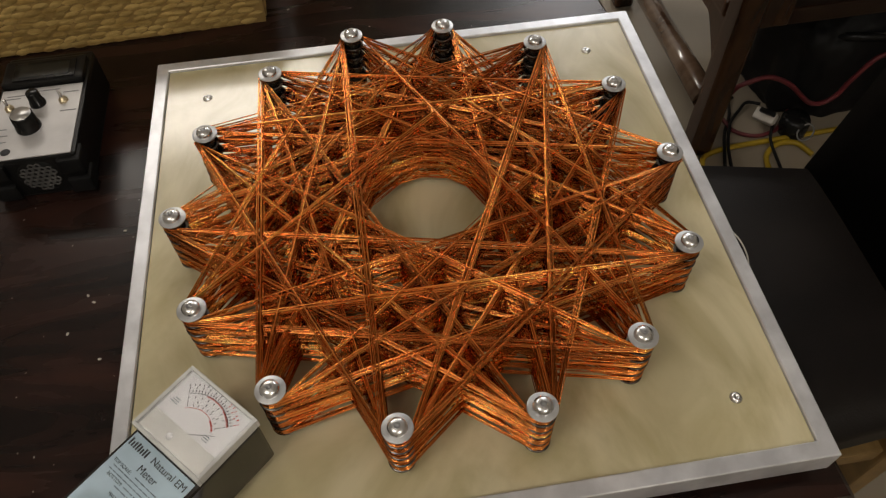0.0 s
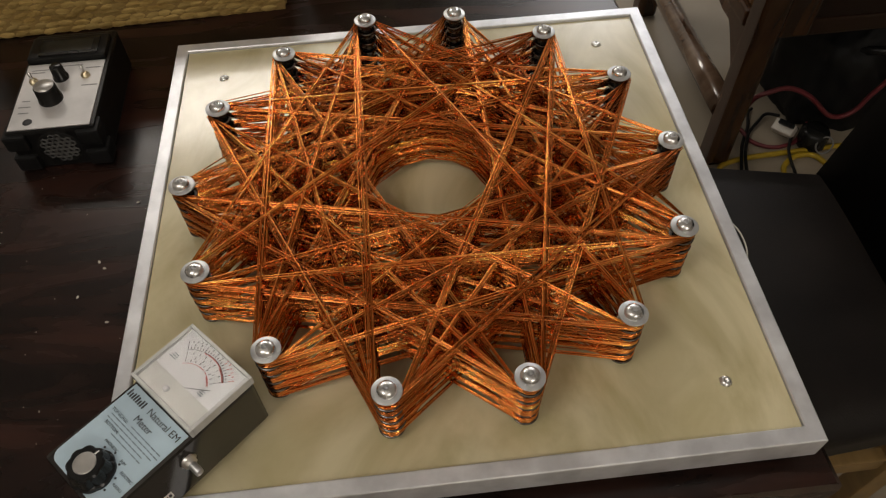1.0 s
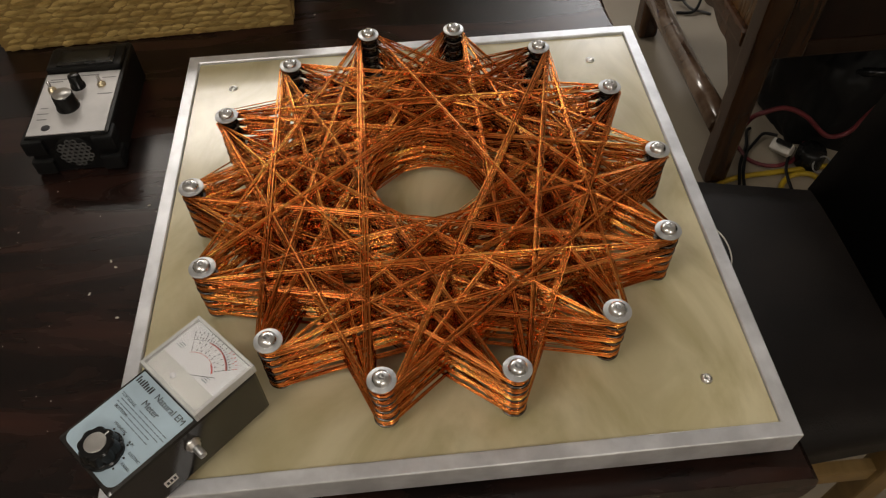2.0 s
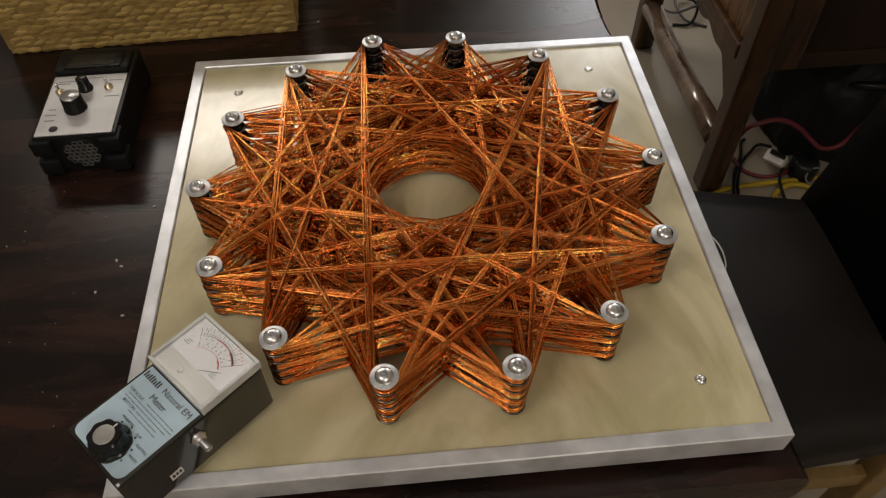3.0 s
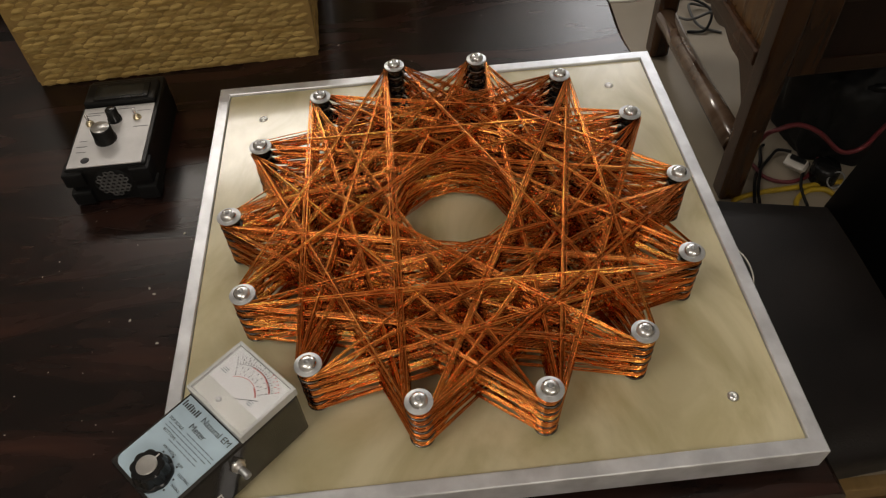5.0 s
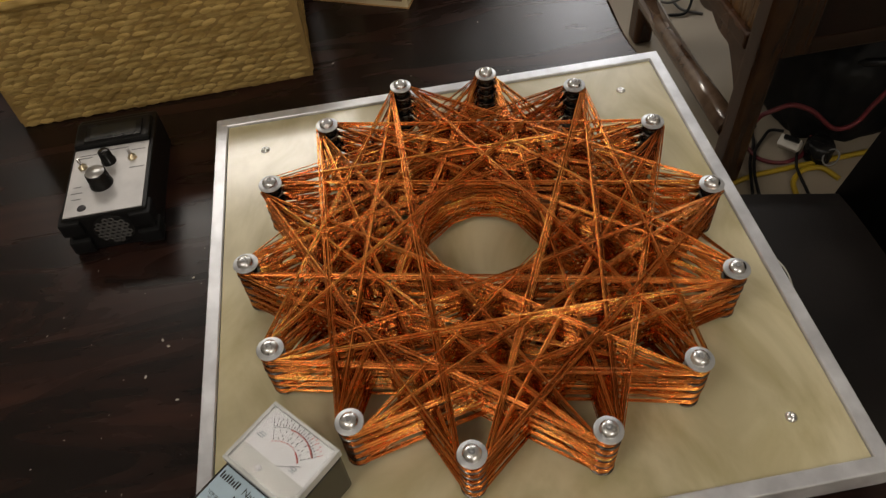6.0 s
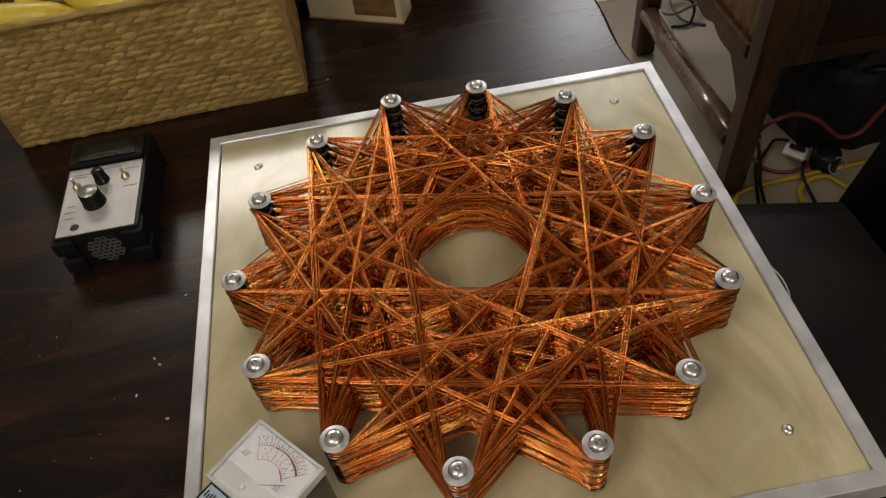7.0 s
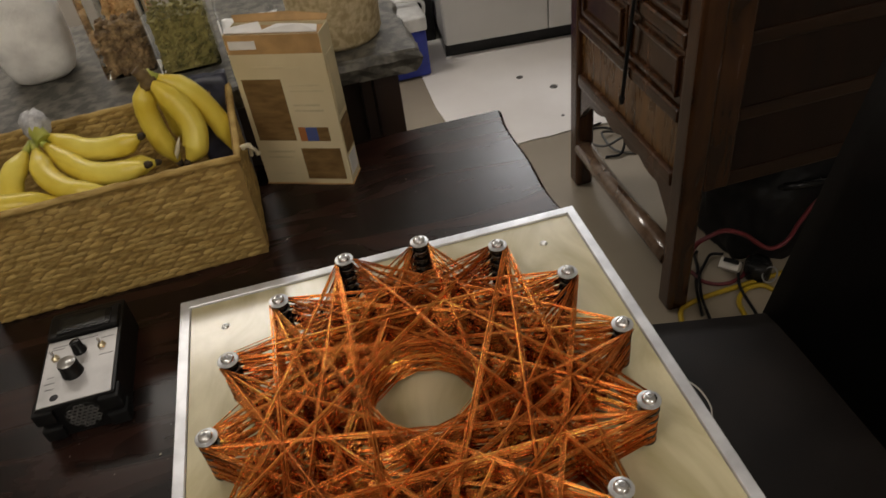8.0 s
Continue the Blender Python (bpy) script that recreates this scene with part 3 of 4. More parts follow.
for r, z, dent in ((0.0148, 0.0, 0.0006), (0.0147, 0.0022, 0.0008), (0.0136, 0.0032, 0.0015), (0.0122, 0.0125, 0.0013), (0.0108, 0.0138, 0.0006), (0.0, 0.0138, 0)):
    rings.append([bm.verts.new(((r - dent * (1 - abs(math.cos(4 * 2 * math.pi * k / n)))) * math.cos(2 * math.pi * k / n), (r - dent * (1 - abs(math.cos(4 * 2 * math.pi * k / n)))) * math.sin(2 * math.pi * k / n), z)) for k in range(n)])
for a, b in zip(rings, rings[1:]):
    for k in range(n):
        bm.faces.new((a[k], a[(k + 1) % n], b[(k + 1) % n], b[k]))
bmesh.ops.remove_doubles(bm, verts=bm.verts, dist=1e-6)
bmesh.ops.transform(bm, matrix=pose(0.0155, -0.0015, MZ + 0.0006), verts=bm.verts)
knob = part("selector_knob", bm, "gloss_black", meter, "black ribbed selector knob")
lathe_part("knob_cap", [(0, 0.0143), (0.0068, 0.0143), (0.0070, 0.01428), (0.0072, 0.0141), (0.0074, 0.0138), (0.0074, 0.0130)], "silver_cap", knob, 32, "spun aluminium cap", pose(0.0155, -0.0015, MZ + 0.0006))
box_part("pointer", (0.0230, -0.0020, MZ + 0.0135), (0.0262, -0.0010, MZ + 0.0147), "white_plastic", knob, 0.0002, "white pointer line")
side_m = pose(0.060, -MW / 2, 0.036, 90, 0, 0)
bm = bmesh.new()
add_lathe(bm, [(0.0062, 0), (0.0062, 0.0016), (0.0048, 0.0018), (0.0046, 0.0045), (0.0, 0.0045)], 6, side_m)
button = part("button_collar", bm, "steel", meter, "hexagonal metal collar")
lathe_part("push_button", [(0.0030, 0.004), (0.0030, 0.0125), (0.0027, 0.0132), (0, 0.0132)], "dull_steel", button, 20, "round steel push button", side_m)
box_part("sticker", (0.030, -MW / 2 - 0.0003, 0.012), (0.040, -MW / 2, 0.020), "paper", meter, label="small white sticker with grey print")
for k in range(3):
    box_part("sticker_print", (0.0315 + k * 0.0028, -MW / 2 - 0.0005, 0.0145), (0.0333 + k * 0.0028, -MW / 2 - 0.0003, 0.0180), "ink", meter)

# ---- detector box ----
det = thing("detector_box", pose(-0.371, 0.133, 0, 0, 0, 0.5), "black instrument box with a silver control panel and hex speaker grille", "instrument")
DW, DH = 0.088, 0.051
box_part("case", (-DW / 2, 0.002, 0), (DW / 2, 0.158, DH), "black", det, 0.004)
box_part("control_panel", (-DW / 2 + 0.004, 0.004, DH), (DW / 2 - 0.004, 0.104, DH + 0.0012), "panel_silver", det, 0.0003, "silver control panel")
disp = box_part("display_hood", (-DW / 2 + 0.003, 0.106, DH - 0.002), (DW / 2 - 0.003, 0.144, DH + 0.007), "black", det, 0.003, "black display surround")
box_part("display_frame", (-0.029, 0.109, DH + 0.007), (0.033, 0.136, DH + 0.0085), "gloss_black", disp, 0.0006)
box_part("display_screen", (-0.023, 0.113, DH + 0.0085), (0.027, 0.132, DH + 0.0090), "screen", disp, 0, "dark grey liquid crystal screen")
bm = bmesh.new()
add_lathe(bm, [(0.0122, 0), (0.0120, 0.003), (0.0114, 0.0035), (0.0108, 0.0165), (0.0098, 0.0178), (0, 0.0178)], 30, pose(-0.005, 0.046, DH + 0.0012))
k1 = part("large_knob", bm, "gloss_black", det, "large black knob with silver top")
lathe_part("knob_cap", [(0, 0.0184), (0.0096, 0.0184), (0.0100, 0.0172)], "silver_cap", k1, 28, "bright silver cap", pose(-0.005, 0.046, DH + 0.0012))
lathe_part("small_knob", [(0.0080, 0), (0.0078, 0.003), (0.0068, 0.0035), (0.0062, 0.0150), (0.005, 0.016), (0, 0.016)], "gloss_black", det, 24, "small black knob", pose(-0.001, 0.079, DH + 0.0012))
for x, y, tilt in ((-0.028, 0.075, 18), (0.024, 0.079, 18)):
    tg = lathe_part("toggle_nut", [(0.0050, 0), (0.0050, 0.0020), (0.0034, 0.0022), (0.0032, 0.0045), (0, 0.0045)], "brass", det, 6, "hexagonal toggle switch nut", pose(x, y, DH + 0.0012))
    lathe_part("toggle_lever", [(0.0012, 0.003), (0.0017, 0.0105), (0.0012, 0.0116), (0, 0.012)], "steel", tg, 12, "steel toggle lever", pose(x, y, DH + 0.0012, -tilt, -12, 0))
for x0, x1, y in ((-0.034, -0.014, 0.094), (-0.006, 0.018, 0.098), (0.022, 0.037, 0.092), (0.022, 0.038, 0.064), (-0.034, -0.020, 0.090),
                  (-0.034, -0.026, 0.046), (-0.036, -0.024, 0.037), (-0.034, -0.024, 0.028)):
    box_part("panel_print", (x0, y - 0.0006, DH + 0.0012), (x1, y + 0.0006, DH + 0.00145), "print_grey", det)
lathe_part("panel_badge", [(0, 0.0004), (0.0045, 0.0004), (0.0047, 0)], "ink", det, 20, "round dark printed badge", pose(-0.022, 0.014, DH + 0.0012))
bm = bmesh.new()
add_lathe(bm, [(0, 0.0008), (0.0195, 0.0008), (0.0205, 0.0)], 32, pose(0.002, 0.002, 0.027, 90, 0, 0))
gr = part("speaker_plate", bm, "black", det, "round grey speaker grille with hexagonal holes")
for q in range(-3, 4):
    for r in range(-3, 4):
        x, z = 0.0058 * (q + r / 2), 0.0050 * r
        if math.hypot(x, z) < 0.0165:
            lathe_part("grille_ring", [(0.0021, 0.0), (0.0021, 0.0014), (0.00335, 0.0014), (0.00335, 0.0)], "grille_grey", gr, 6, m=pose(0.002 + x, 0.0015, 0.027 + z, 90, 0, 0) @ pose(0, 0, 0, 0, 0, 30))
for sx in (-1, 1):
    for z0, z1 in ((0.002, 0.021), (0.029, 0.048)):
        box_part("corner_bumper", (sx * DW / 2 - (0.020 if sx > 0 else 0.003), -0.003, z0), (sx * DW / 2 + (0.003 if sx > 0 else 0.020), 0.020, z1), "rubber", det, 0.003, "black rubber corner bumper")

# ---- basket with bananas ----
KX0, KX1, KY0, KY1, KH = -0.519, -0.149, 0.373, 0.585, 0.166
SKEW = pose(KX1, KY0, 0, 0, 0, 2.2) @ pose(-KX1, -KY0, 0)
basket = thing("storage_basket", SKEW, "rectangular tan basket woven from water hyacinth, filled with bananas", "basket")
T = 0.006
for lo, hi in (((KX0 + 0.003, KY0 + 0.003, 0.001), (KX1 - 0.003, KY1 - 0.003, 0.008)), ((KX0 + 0.002, KY0 + 0.002, 0.008), (KX1 - 0.002, KY0 + T, KH - 0.004)),
               ((KX0 + 0.002, KY1 - T, 0.008), (KX1 - 0.002, KY1 - 0.002, KH - 0.004)), ((KX0 + 0.002, KY0 + T, 0.008), (KX0 + T, KY1 - T, KH - 0.004)),
               ((KX1 - T, KY0 + T, 0.008), (KX1 - 0.002, KY1 - T, KH - 0.004))):
    box_part("basket_wall", lo, hi, "hy_dark", basket)
random.seed(21)


def weave_face(bm, start, along, normal, length, height):
    rows, step = 20, 0.0165
    rh = height / rows
    for r in range(rows):
        off = (0.5 if r % 2 else 0.0) * step + random.uniform(-0.002, 0.002)
        for c in range(int(length / step) + 1):
            s = off + c * step + random.uniform(-0.0025, 0.0025)
            if s < 0.011 or s > length - 0.011:
                continue
            z = (r + 0.5) * rh + random.uniform(-0.001, 0.001) + 0.0015
            half, fat, deep = step * random.uniform(0.54, 0.68), rh * random.uniform(0.54, 0.66), random.uniform(0.0012, 0.0020)
            tilt = random.uniform(0.0, 0.30)
            ring = []
            ctr = Vector(start) + Vector(along) * s + Vector((0, 0, z))
            rows_v = []
            for i in range(5):
                u = -1 + 2 * i / 4
                wdt = max(0.05, 1 - abs(u) ** 2.8) ** 0.5
                line = []
                for j in range(4):
                    a = math.pi * j / 3
                    line.append(bm.verts.new(ctr + Vector(along) * (half * u) + Vector((0, 0, tilt * half * u + fat * wdt * math.cos(a))) + Vector(normal) * (deep * wdt * math.sin(a) - 0.0005)))
                rows_v.append(line)
            for a, b in zip(rows_v, rows_v[1:]):
                for j in range(3):
                    f = bm.faces.new((a[j], a[j + 1], b[j + 1], b[j]))
                    f.smooth = True


bm = bmesh.new()
LX, LY = KX1 - KX0, KY1 - KY0
weave_face(bm, (KX0, KY0 + 0.002, 0), (1, 0, 0), (0, -1, 0), LX, KH - 0.006)
weave_face(bm, (KX1 - 0.002, KY0, 0), (0, 1, 0), (1, 0, 0), LY, KH - 0.006)
weave_face(bm, (KX0 + 0.002, KY0, 0), (0, 1, 0), (-1, 0, 0), LY, KH - 0.006)
weave_face(bm, (KX0, KY1 - T, 0), (1, 0, 0), (0, -1, 0), LX, KH - 0.006)
weave_face(bm, (KX0 + T, KY0, 0), (0, 1, 0), (1, 0, 0), LY, KH - 0.006)
weave_face(bm, (KX1 - T, KY0, 0), (0, 1, 0), (-1, 0, 0), LY, KH - 0.006)
weave_face(bm, (KX0, KY1 - 0.002, 0), (1, 0, 0), (0, 1, 0), LX, KH - 0.006)
part("weave", bm, "hyacinth", basket, "woven water hyacinth strands", kind="stuff")
bm = bmesh.new()
rim = []
for (xa, ya), (xb, yb) in zip(((KX0, KY0), (KX1, KY0), (KX1, KY1), (KX0, KY1)), ((KX1, KY0), (KX1, KY1), (KX0, KY1), (KX0, KY0))):
    for k in range(24):
        rim.append((xa + (xb - xa) * k / 24 + random.uniform(-0.0006, 0.0006), ya + (yb - ya) * k / 24 + random.uniform(-0.0006, 0.0006), KH - 0.003 + random.uniform(-0.001, 0.001)))
add_tube(bm, rim + [rim[0]], 0.0048, 8, False)
part("rim", bm, "hyacinth", basket, "plaited rim")
tie = thing("cord_tie", pose(KX1 + 0.004, KY0 + 0.02, KH - 0.01), "pale ribbon tied round the basket corner", "ribbon")
bm = bmesh.new()
add_tube(bm, curve_points([(-0.008, -0.004, 0.004), (0.004, 0.002, 0.008), (0.014, 0.004, 0.000), (0.018, 0.010, -0.012)]), [0.0026] * 24 + [0.004], 6)
add_tube(bm, curve_points([(0.002, 0.0, 0.006), (0.010, 0.012, 0.002), (0.008, 0.02, -0.018)]), 0.0030, 6)
part("ribbon", bm, "peel_flesh", tie)


def banana(parent, pts, r, green=False, tip=True):
    pts = curve_points(pts, 7)
    n = len(pts)
    rad = []
    for i in range(n):
        t = i / (n - 1)
        rad.append(r * min(1, 0.34 + 3.6 * t) * min(1, 0.30 + 3.2 * (1 - t)))
    bm = bmesh.new()
    add_tube(bm, pts, rad, 9)
    body = part("banana", bm, "banana", parent)
    d = (Vector(pts[-1]) - Vector(pts[-2])).normalized()
    if tip:
        tube_part("banana_tip", [pts[-1] - d * 0.002, pts[-1] + d * 0.005, pts[-1] + d * 0.008], [r * 0.34, r * 0.3, r * 0.16], "banana_tip", body, 7, "dark dried tip")
    d = (Vector(pts[0]) - Vector(pts[1])).normalized()
    tube_part("banana_stalk", [pts[0] - d * 0.004, pts[0] + d * 0.018], [r * 0.36, r * 0.28], "banana_green", body, 7, "greenish stalk")
    return body


BR = 0.0153
bunch = thing("banana_bunch", SKEW @ pose(0.010, 0, 0.005), "bunch of ripe yellow bananas standing in the basket", "bananas", "bananas in the basket")
banana(bunch, [(-0.258, 0.506, 0.222), (-0.266, 0.500, 0.190), (-0.262, 0.490, 0.150), (-0.248, 0.480, 0.112)], BR)
torn = banana(bunch, [(-0.247, 0.501, 0.224), (-0.226, 0.490, 0.196), (-0.212, 0.474, 0.166), (-0.216, 0.458, 0.140), (-0.230, 0.450, 0.126)], BR * 1.14)
tube_part("torn_peel", [(-0.230, 0.446, 0.166), (-0.235, 0.443, 0.156), (-0.240, 0.441, 0.146), (-0.242, 0.441, 0.137)], [0.0008, 0.0030, 0.0034, 0.0012], "peel_flesh", torn, 7, "pale torn strip of peel")
banana(bunch, [(-0.238, 0.508, 0.226), (-0.204, 0.505, 0.196), (-0.180, 0.496, 0.150), (-0.170, 0.487, 0.105)], BR)
banana(bunch, [(-0.246, 0.520, 0.218), (-0.238, 0.532, 0.170), (-0.236, 0.528, 0.110)], BR)
bm = bmesh.new()
add_tube(bm, curve_points([(-0.249, 0.506, 0.218), (-0.254, 0.506, 0.232), (-0.262, 0.507, 0.243)], 4), [0.013] * 3 + [0.010] * 3 + [0.007] * 3, 9)
part("bunch_stem", bm, "banana_stem", bunch, "brown cut stem of the bunch")

bunch2 = thing("banana_bunch", SKEW, "bunch of ripe yellow bananas with plastic-wrapped stem lying in the basket", "bananas", "bananas in the basket")
banana(bunch2, [(-0.388, 0.505, 0.185), (-0.345, 0.480, 0.168), (-0.300, 0.462, 0.170), (-0.268, 0.452, 0.181)], BR)
banana(bunch2, [(-0.392, 0.492, 0.180), (-0.350, 0.445, 0.158), (-0.305, 0.412, 0.160), (-0.262, 0.396, 0.170)], BR)
banana(bunch2, [(-0.404, 0.484, 0.180), (-0.392, 0.440, 0.164), (-0.360, 0.402, 0.156), (-0.318, 0.385, 0.156)], BR, tip=False)
banana(bunch2, [(-0.418, 0.486, 0.180), (-0.436, 0.450, 0.166), (-0.436, 0.420, 0.150), (-0.425, 0.400, 0.140)], BR)
bm = bmesh.new()
add_tube(bm, curve_points([(-0.392, 0.498, 0.184), (-0.402, 0.515, 0.194), (-0.408, 0.535, 0.200)], 4), [0.011] * 5 + [0.009] * 4, 8)
stem = part("bunch_stem", bm, "banana_green", bunch2, "yellow-green stem of the bunch")
bm = bmesh.new()
random.seed(4)
vs = add_lathe(bm, [(0.010, -0.022), (0.017, -0.014), (0.022, 0.0), (0.020, 0.012), (0.016, 0.024), (0.006, 0.032), (0, 0.030)], 26)
for v in vs:
    v.co *= 1 + 0.38 * noise.noise(v.co * 130)
bmesh.ops.transform(bm, matrix=pose(-0.402, 0.522, 0.194, -55, 0, 15) @ Matrix.Diagonal((0.82, 0.82, 0.82, 1)), verts=vs)
part("stem_wrap", bm, "film", stem, "crumpled clear plastic wrap")
one = thing("banana_bunch", SKEW, "ripe yellow bananas lying at the bottom of the basket", "bananas", "bananas in the basket")
banana(one, [(-0.490, 0.420, 0.150), (-0.460, 0.402, 0.158), (-0.420, 0.395, 0.156), (-0.375, 0.400, 0.145)], BR * 1.1, tip=False)
banana(one, [(-0.35, 0.42, 0.128), (-0.31, 0.44, 0.14), (-0.285, 0.445, 0.144), (-0.262, 0.450, 0.140)], BR * 0.9)
banana(one, [(-0.36, 0.46, 0.10), (-0.31, 0.40, 0.12), (-0.26, 0.405, 0.13), (-0.20, 0.42, 0.11)], BR)

packet = thing("snack_packet", SKEW @ pose(-0.180, 0.563, 0.0085, -8, 0, -6), "crumpled dark blue packet standing in the corner of the basket", "packet")
bm = bmesh.new()
vs = add_box(bm, (-0.030, -0.006, 0), (0.030, 0.006, 0.178))
bmesh.ops.subdivide_edges(bm, edges=bm.edges, cuts=9, use_grid_fill=True)
for v in bm.verts:
    k = noise.noise(v.co * 60) * 0.004 + noise.noise(v.co * 160) * 0.0016
    v.co.y += k
    v.co.z += k if v.co.z > 0.15 else 0
for f in bm.faces:
    f.smooth = True
part("foil", bm, "packet_blue", packet)

# ---- carton ----
carton = thing("food_carton", pose(-0.012, 0.494, 0, 0, 0, 155.8), "cream food carton with brown photo panels and torn open top", "box")
CW, CD, CHT = 0.141, 0.042, 0.250
bm = bmesh.new()
add_box(bm, (0, -CD, 0.001), (CW, 0, CHT), 0.0012)
bmesh.ops.delete(bm, geom=[f for f in bm.faces if f.normal.z > 0.9 and f.calc_center_median().z > CHT - 0.0005], context="FACES")
bmesh.ops.solidify(bm, geom=bm.faces, thickness=0.0012)
part("carton_body", bm, "carton", carton)


def on_face(name, x0, x1, z0, z1, material, label=""):
    bm = bmesh.new()
    add_box(bm, (CW - x1, 0.0001, z0), (CW - x0, 0.0005, z1))
    part(name, bm, material, carton, label)


on_face("top_band", 0.001, CW - 0.001, CHT - 0.029, CHT - 0.0005, "kraft", "brown cardboard band")
on_face("photo_panel", 0.008, 0.068, 0.080, 0.182, "print_brown", "brown printed photo panel")
on_face("photo_panel", 0.071, 0.133, 0.010, 0.066, "print_brown", "brown printed photo panel")
on_face("colour_print", 0.075, 0.086, 0.079, 0.103, "print_orange", "small orange printed picture")
on_face("colour_print", 0.086, 0.104, 0.079, 0.103, "print_blue", "small blue printed picture")
on_face("colour_print", 0.104, 0.122, 0.079, 0.103, "print_brown", "small brown printed picture")
for x0, x1, z in ((0.030, 0.104, 0.200), (0.078, 0.125, 0.172), (0.078, 0.130, 0.163), (0.078, 0.118, 0.140), (0.078, 0.122, 0.131), (0.015, 0.060, 0.060), (0.015, 0.056, 0.050), (0.030, 0.048, 0.020)):
    on_face("print_line", x0, x1, z - 0.0015, z + 0.0015, "print_pale")
for y0, y1, z0, z1, mt in ((-0.038, -0.005, 0.12, 0.215, "print_pale"), (-0.038, -0.004, 0.055, 0.110, "print_brown"), (-0.036, -0.006, 0.014, 0.048, "paper")):
    bm = bmesh.new()
    add_box(bm, (-0.0012, y0, z0), (-0.0002, y1, z1))
    part("side_print", bm, mt, carton)


def sheet(name, pts, material, label):
    """A thin torn sheet of card through a ring of points."""
    bm = bmesh.new()
    lo_r = [bm.verts.new(p) for p in pts]
    hi_r = [bm.verts.new((p[0], p[1], p[2] + 0.0012)) for p in pts]
    bm.faces.new(hi_r), bm.faces.new(lo_r[::-1])
    for k in range(len(pts)):
        bm.faces.new((lo_r[k], lo_r[(k + 1) % len(pts)], hi_r[(k + 1) % len(pts)], hi_r[k]))
    part(name, bm, material, carton, label)


sheet("flap", [(0.003, -0.002, CHT + 0.001), (CW - 0.002, -0.002, CHT + 0.001), (CW - 0.004, -0.013, CHT + 0.004), (0.092, -0.020, CHT + 0.009), (0.082, -0.006, CHT + 0.003), (0.064, -0.018, CHT + 0.006), (0.030, -0.012, CHT + 0.008), (0.006, -0.016, CHT + 0.004)], "paper", "torn white lining of the top flap")
sheet("flap", [(0.004, -0.010, CHT - 0.012), (CW - 0.004, -0.010, CHT - 0.012), (CW - 0.004, -CD + 0.004, CHT - 0.004), (0.004, -CD + 0.004, CHT - 0.006)], "kraft", "brown inner flap folded down")
sheet("base_edge", [(-0.0016, 0.0016, 0.0), (CW + 0.0016, 0.0016, 0.0), (CW + 0.0016, -CD - 0.0016, 0.0), (-0.0016, -CD - 0.0016, 0.0)], "kraft", "brown bottom edge")
sheet("flap", [(0.002, -CD + 0.001, CHT), (CW - 0.002, -CD + 0.001, CHT), (CW + 0.004, -CD - 0.008, CHT + 0.006), (0.06, -CD - 0.010, CHT + 0.009), (0.0, -CD - 0.006, CHT + 0.005)], "kraft", "brown back flap")
bm = bmesh.new()
add_box(bm, (CW - 0.046, 0.0012, CHT - 0.021), (CW - 0.006, 0.0022, CHT - 0.009))
part("paper_tape", bm, "paper", carton, "torn white paper strip")

# ---- stone counter behind the table ----
CTZ, CTT = 0.13, 0.042
counter = thing("stone_counter", pose(0, 0, 0), "rough-edged grey granite counter on a dark wooden base", "counter")
bm = bmesh.new()
random.seed(8)
cx0, cx1, cy0, cy1 = -1.6, 0.142, 0.640, 1.05
outline = [(cx0 + (cx1 - cx0) * k / 70, cy0) for k in range(71)] + [(cx1, cy0 + (cy1 - cy0) * k / 16) for k in range(1, 17)] + [(cx0, cy1)]
lay = []
for zz, o in ((CTZ, 0.004), (CTZ - 0.004, 0.0), (CTZ - 0.014, -0.003), (CTZ - 0.028, 0.001), (CTZ - CTT, 0.006)):
    ring = []
    for x, y in outline:
        d = o + 0.009 * noise.noise((x * 45, y * 45, zz * 60))
        ring.append(bm.verts.new((x - (d if x >= cx1 - 1e-6 else 0), y + (d if y <= cy0 + 1e-6 else 0), zz)))
    lay.append(ring)
for a, b in zip(lay, lay[1:]):
    for k in range(len(a)):
        bm.faces.new((a[k], a[(k + 1) % len(a)], b[(k + 1) % len(a)], b[k]))
bm.faces.new(lay[0]), bm.faces.new(lay[-1][::-1])
part("slab", bm, "stone", counter)
for x in (-1.5, -0.6, 0.085):
    for y in (0.665, 0.98):
        box_part("leg", (x - 0.022, y, FLOOR_Z), (x + 0.022, y + 0.045, CTZ - CTT), "dark_wood", counter, 0.003)
box_part("back_board", (-1.5, 1.026, FLOOR_Z + 0.02), (0.14, 1.04, CTZ - CTT), "dark_wood", counter, 0.002)
box_part("shelf_board", (-1.5, 0.70, FLOOR_Z + 0.1), (0.06, 0.99, FLOOR_Z + 0.13), "dark_wood", counter, 0.002)


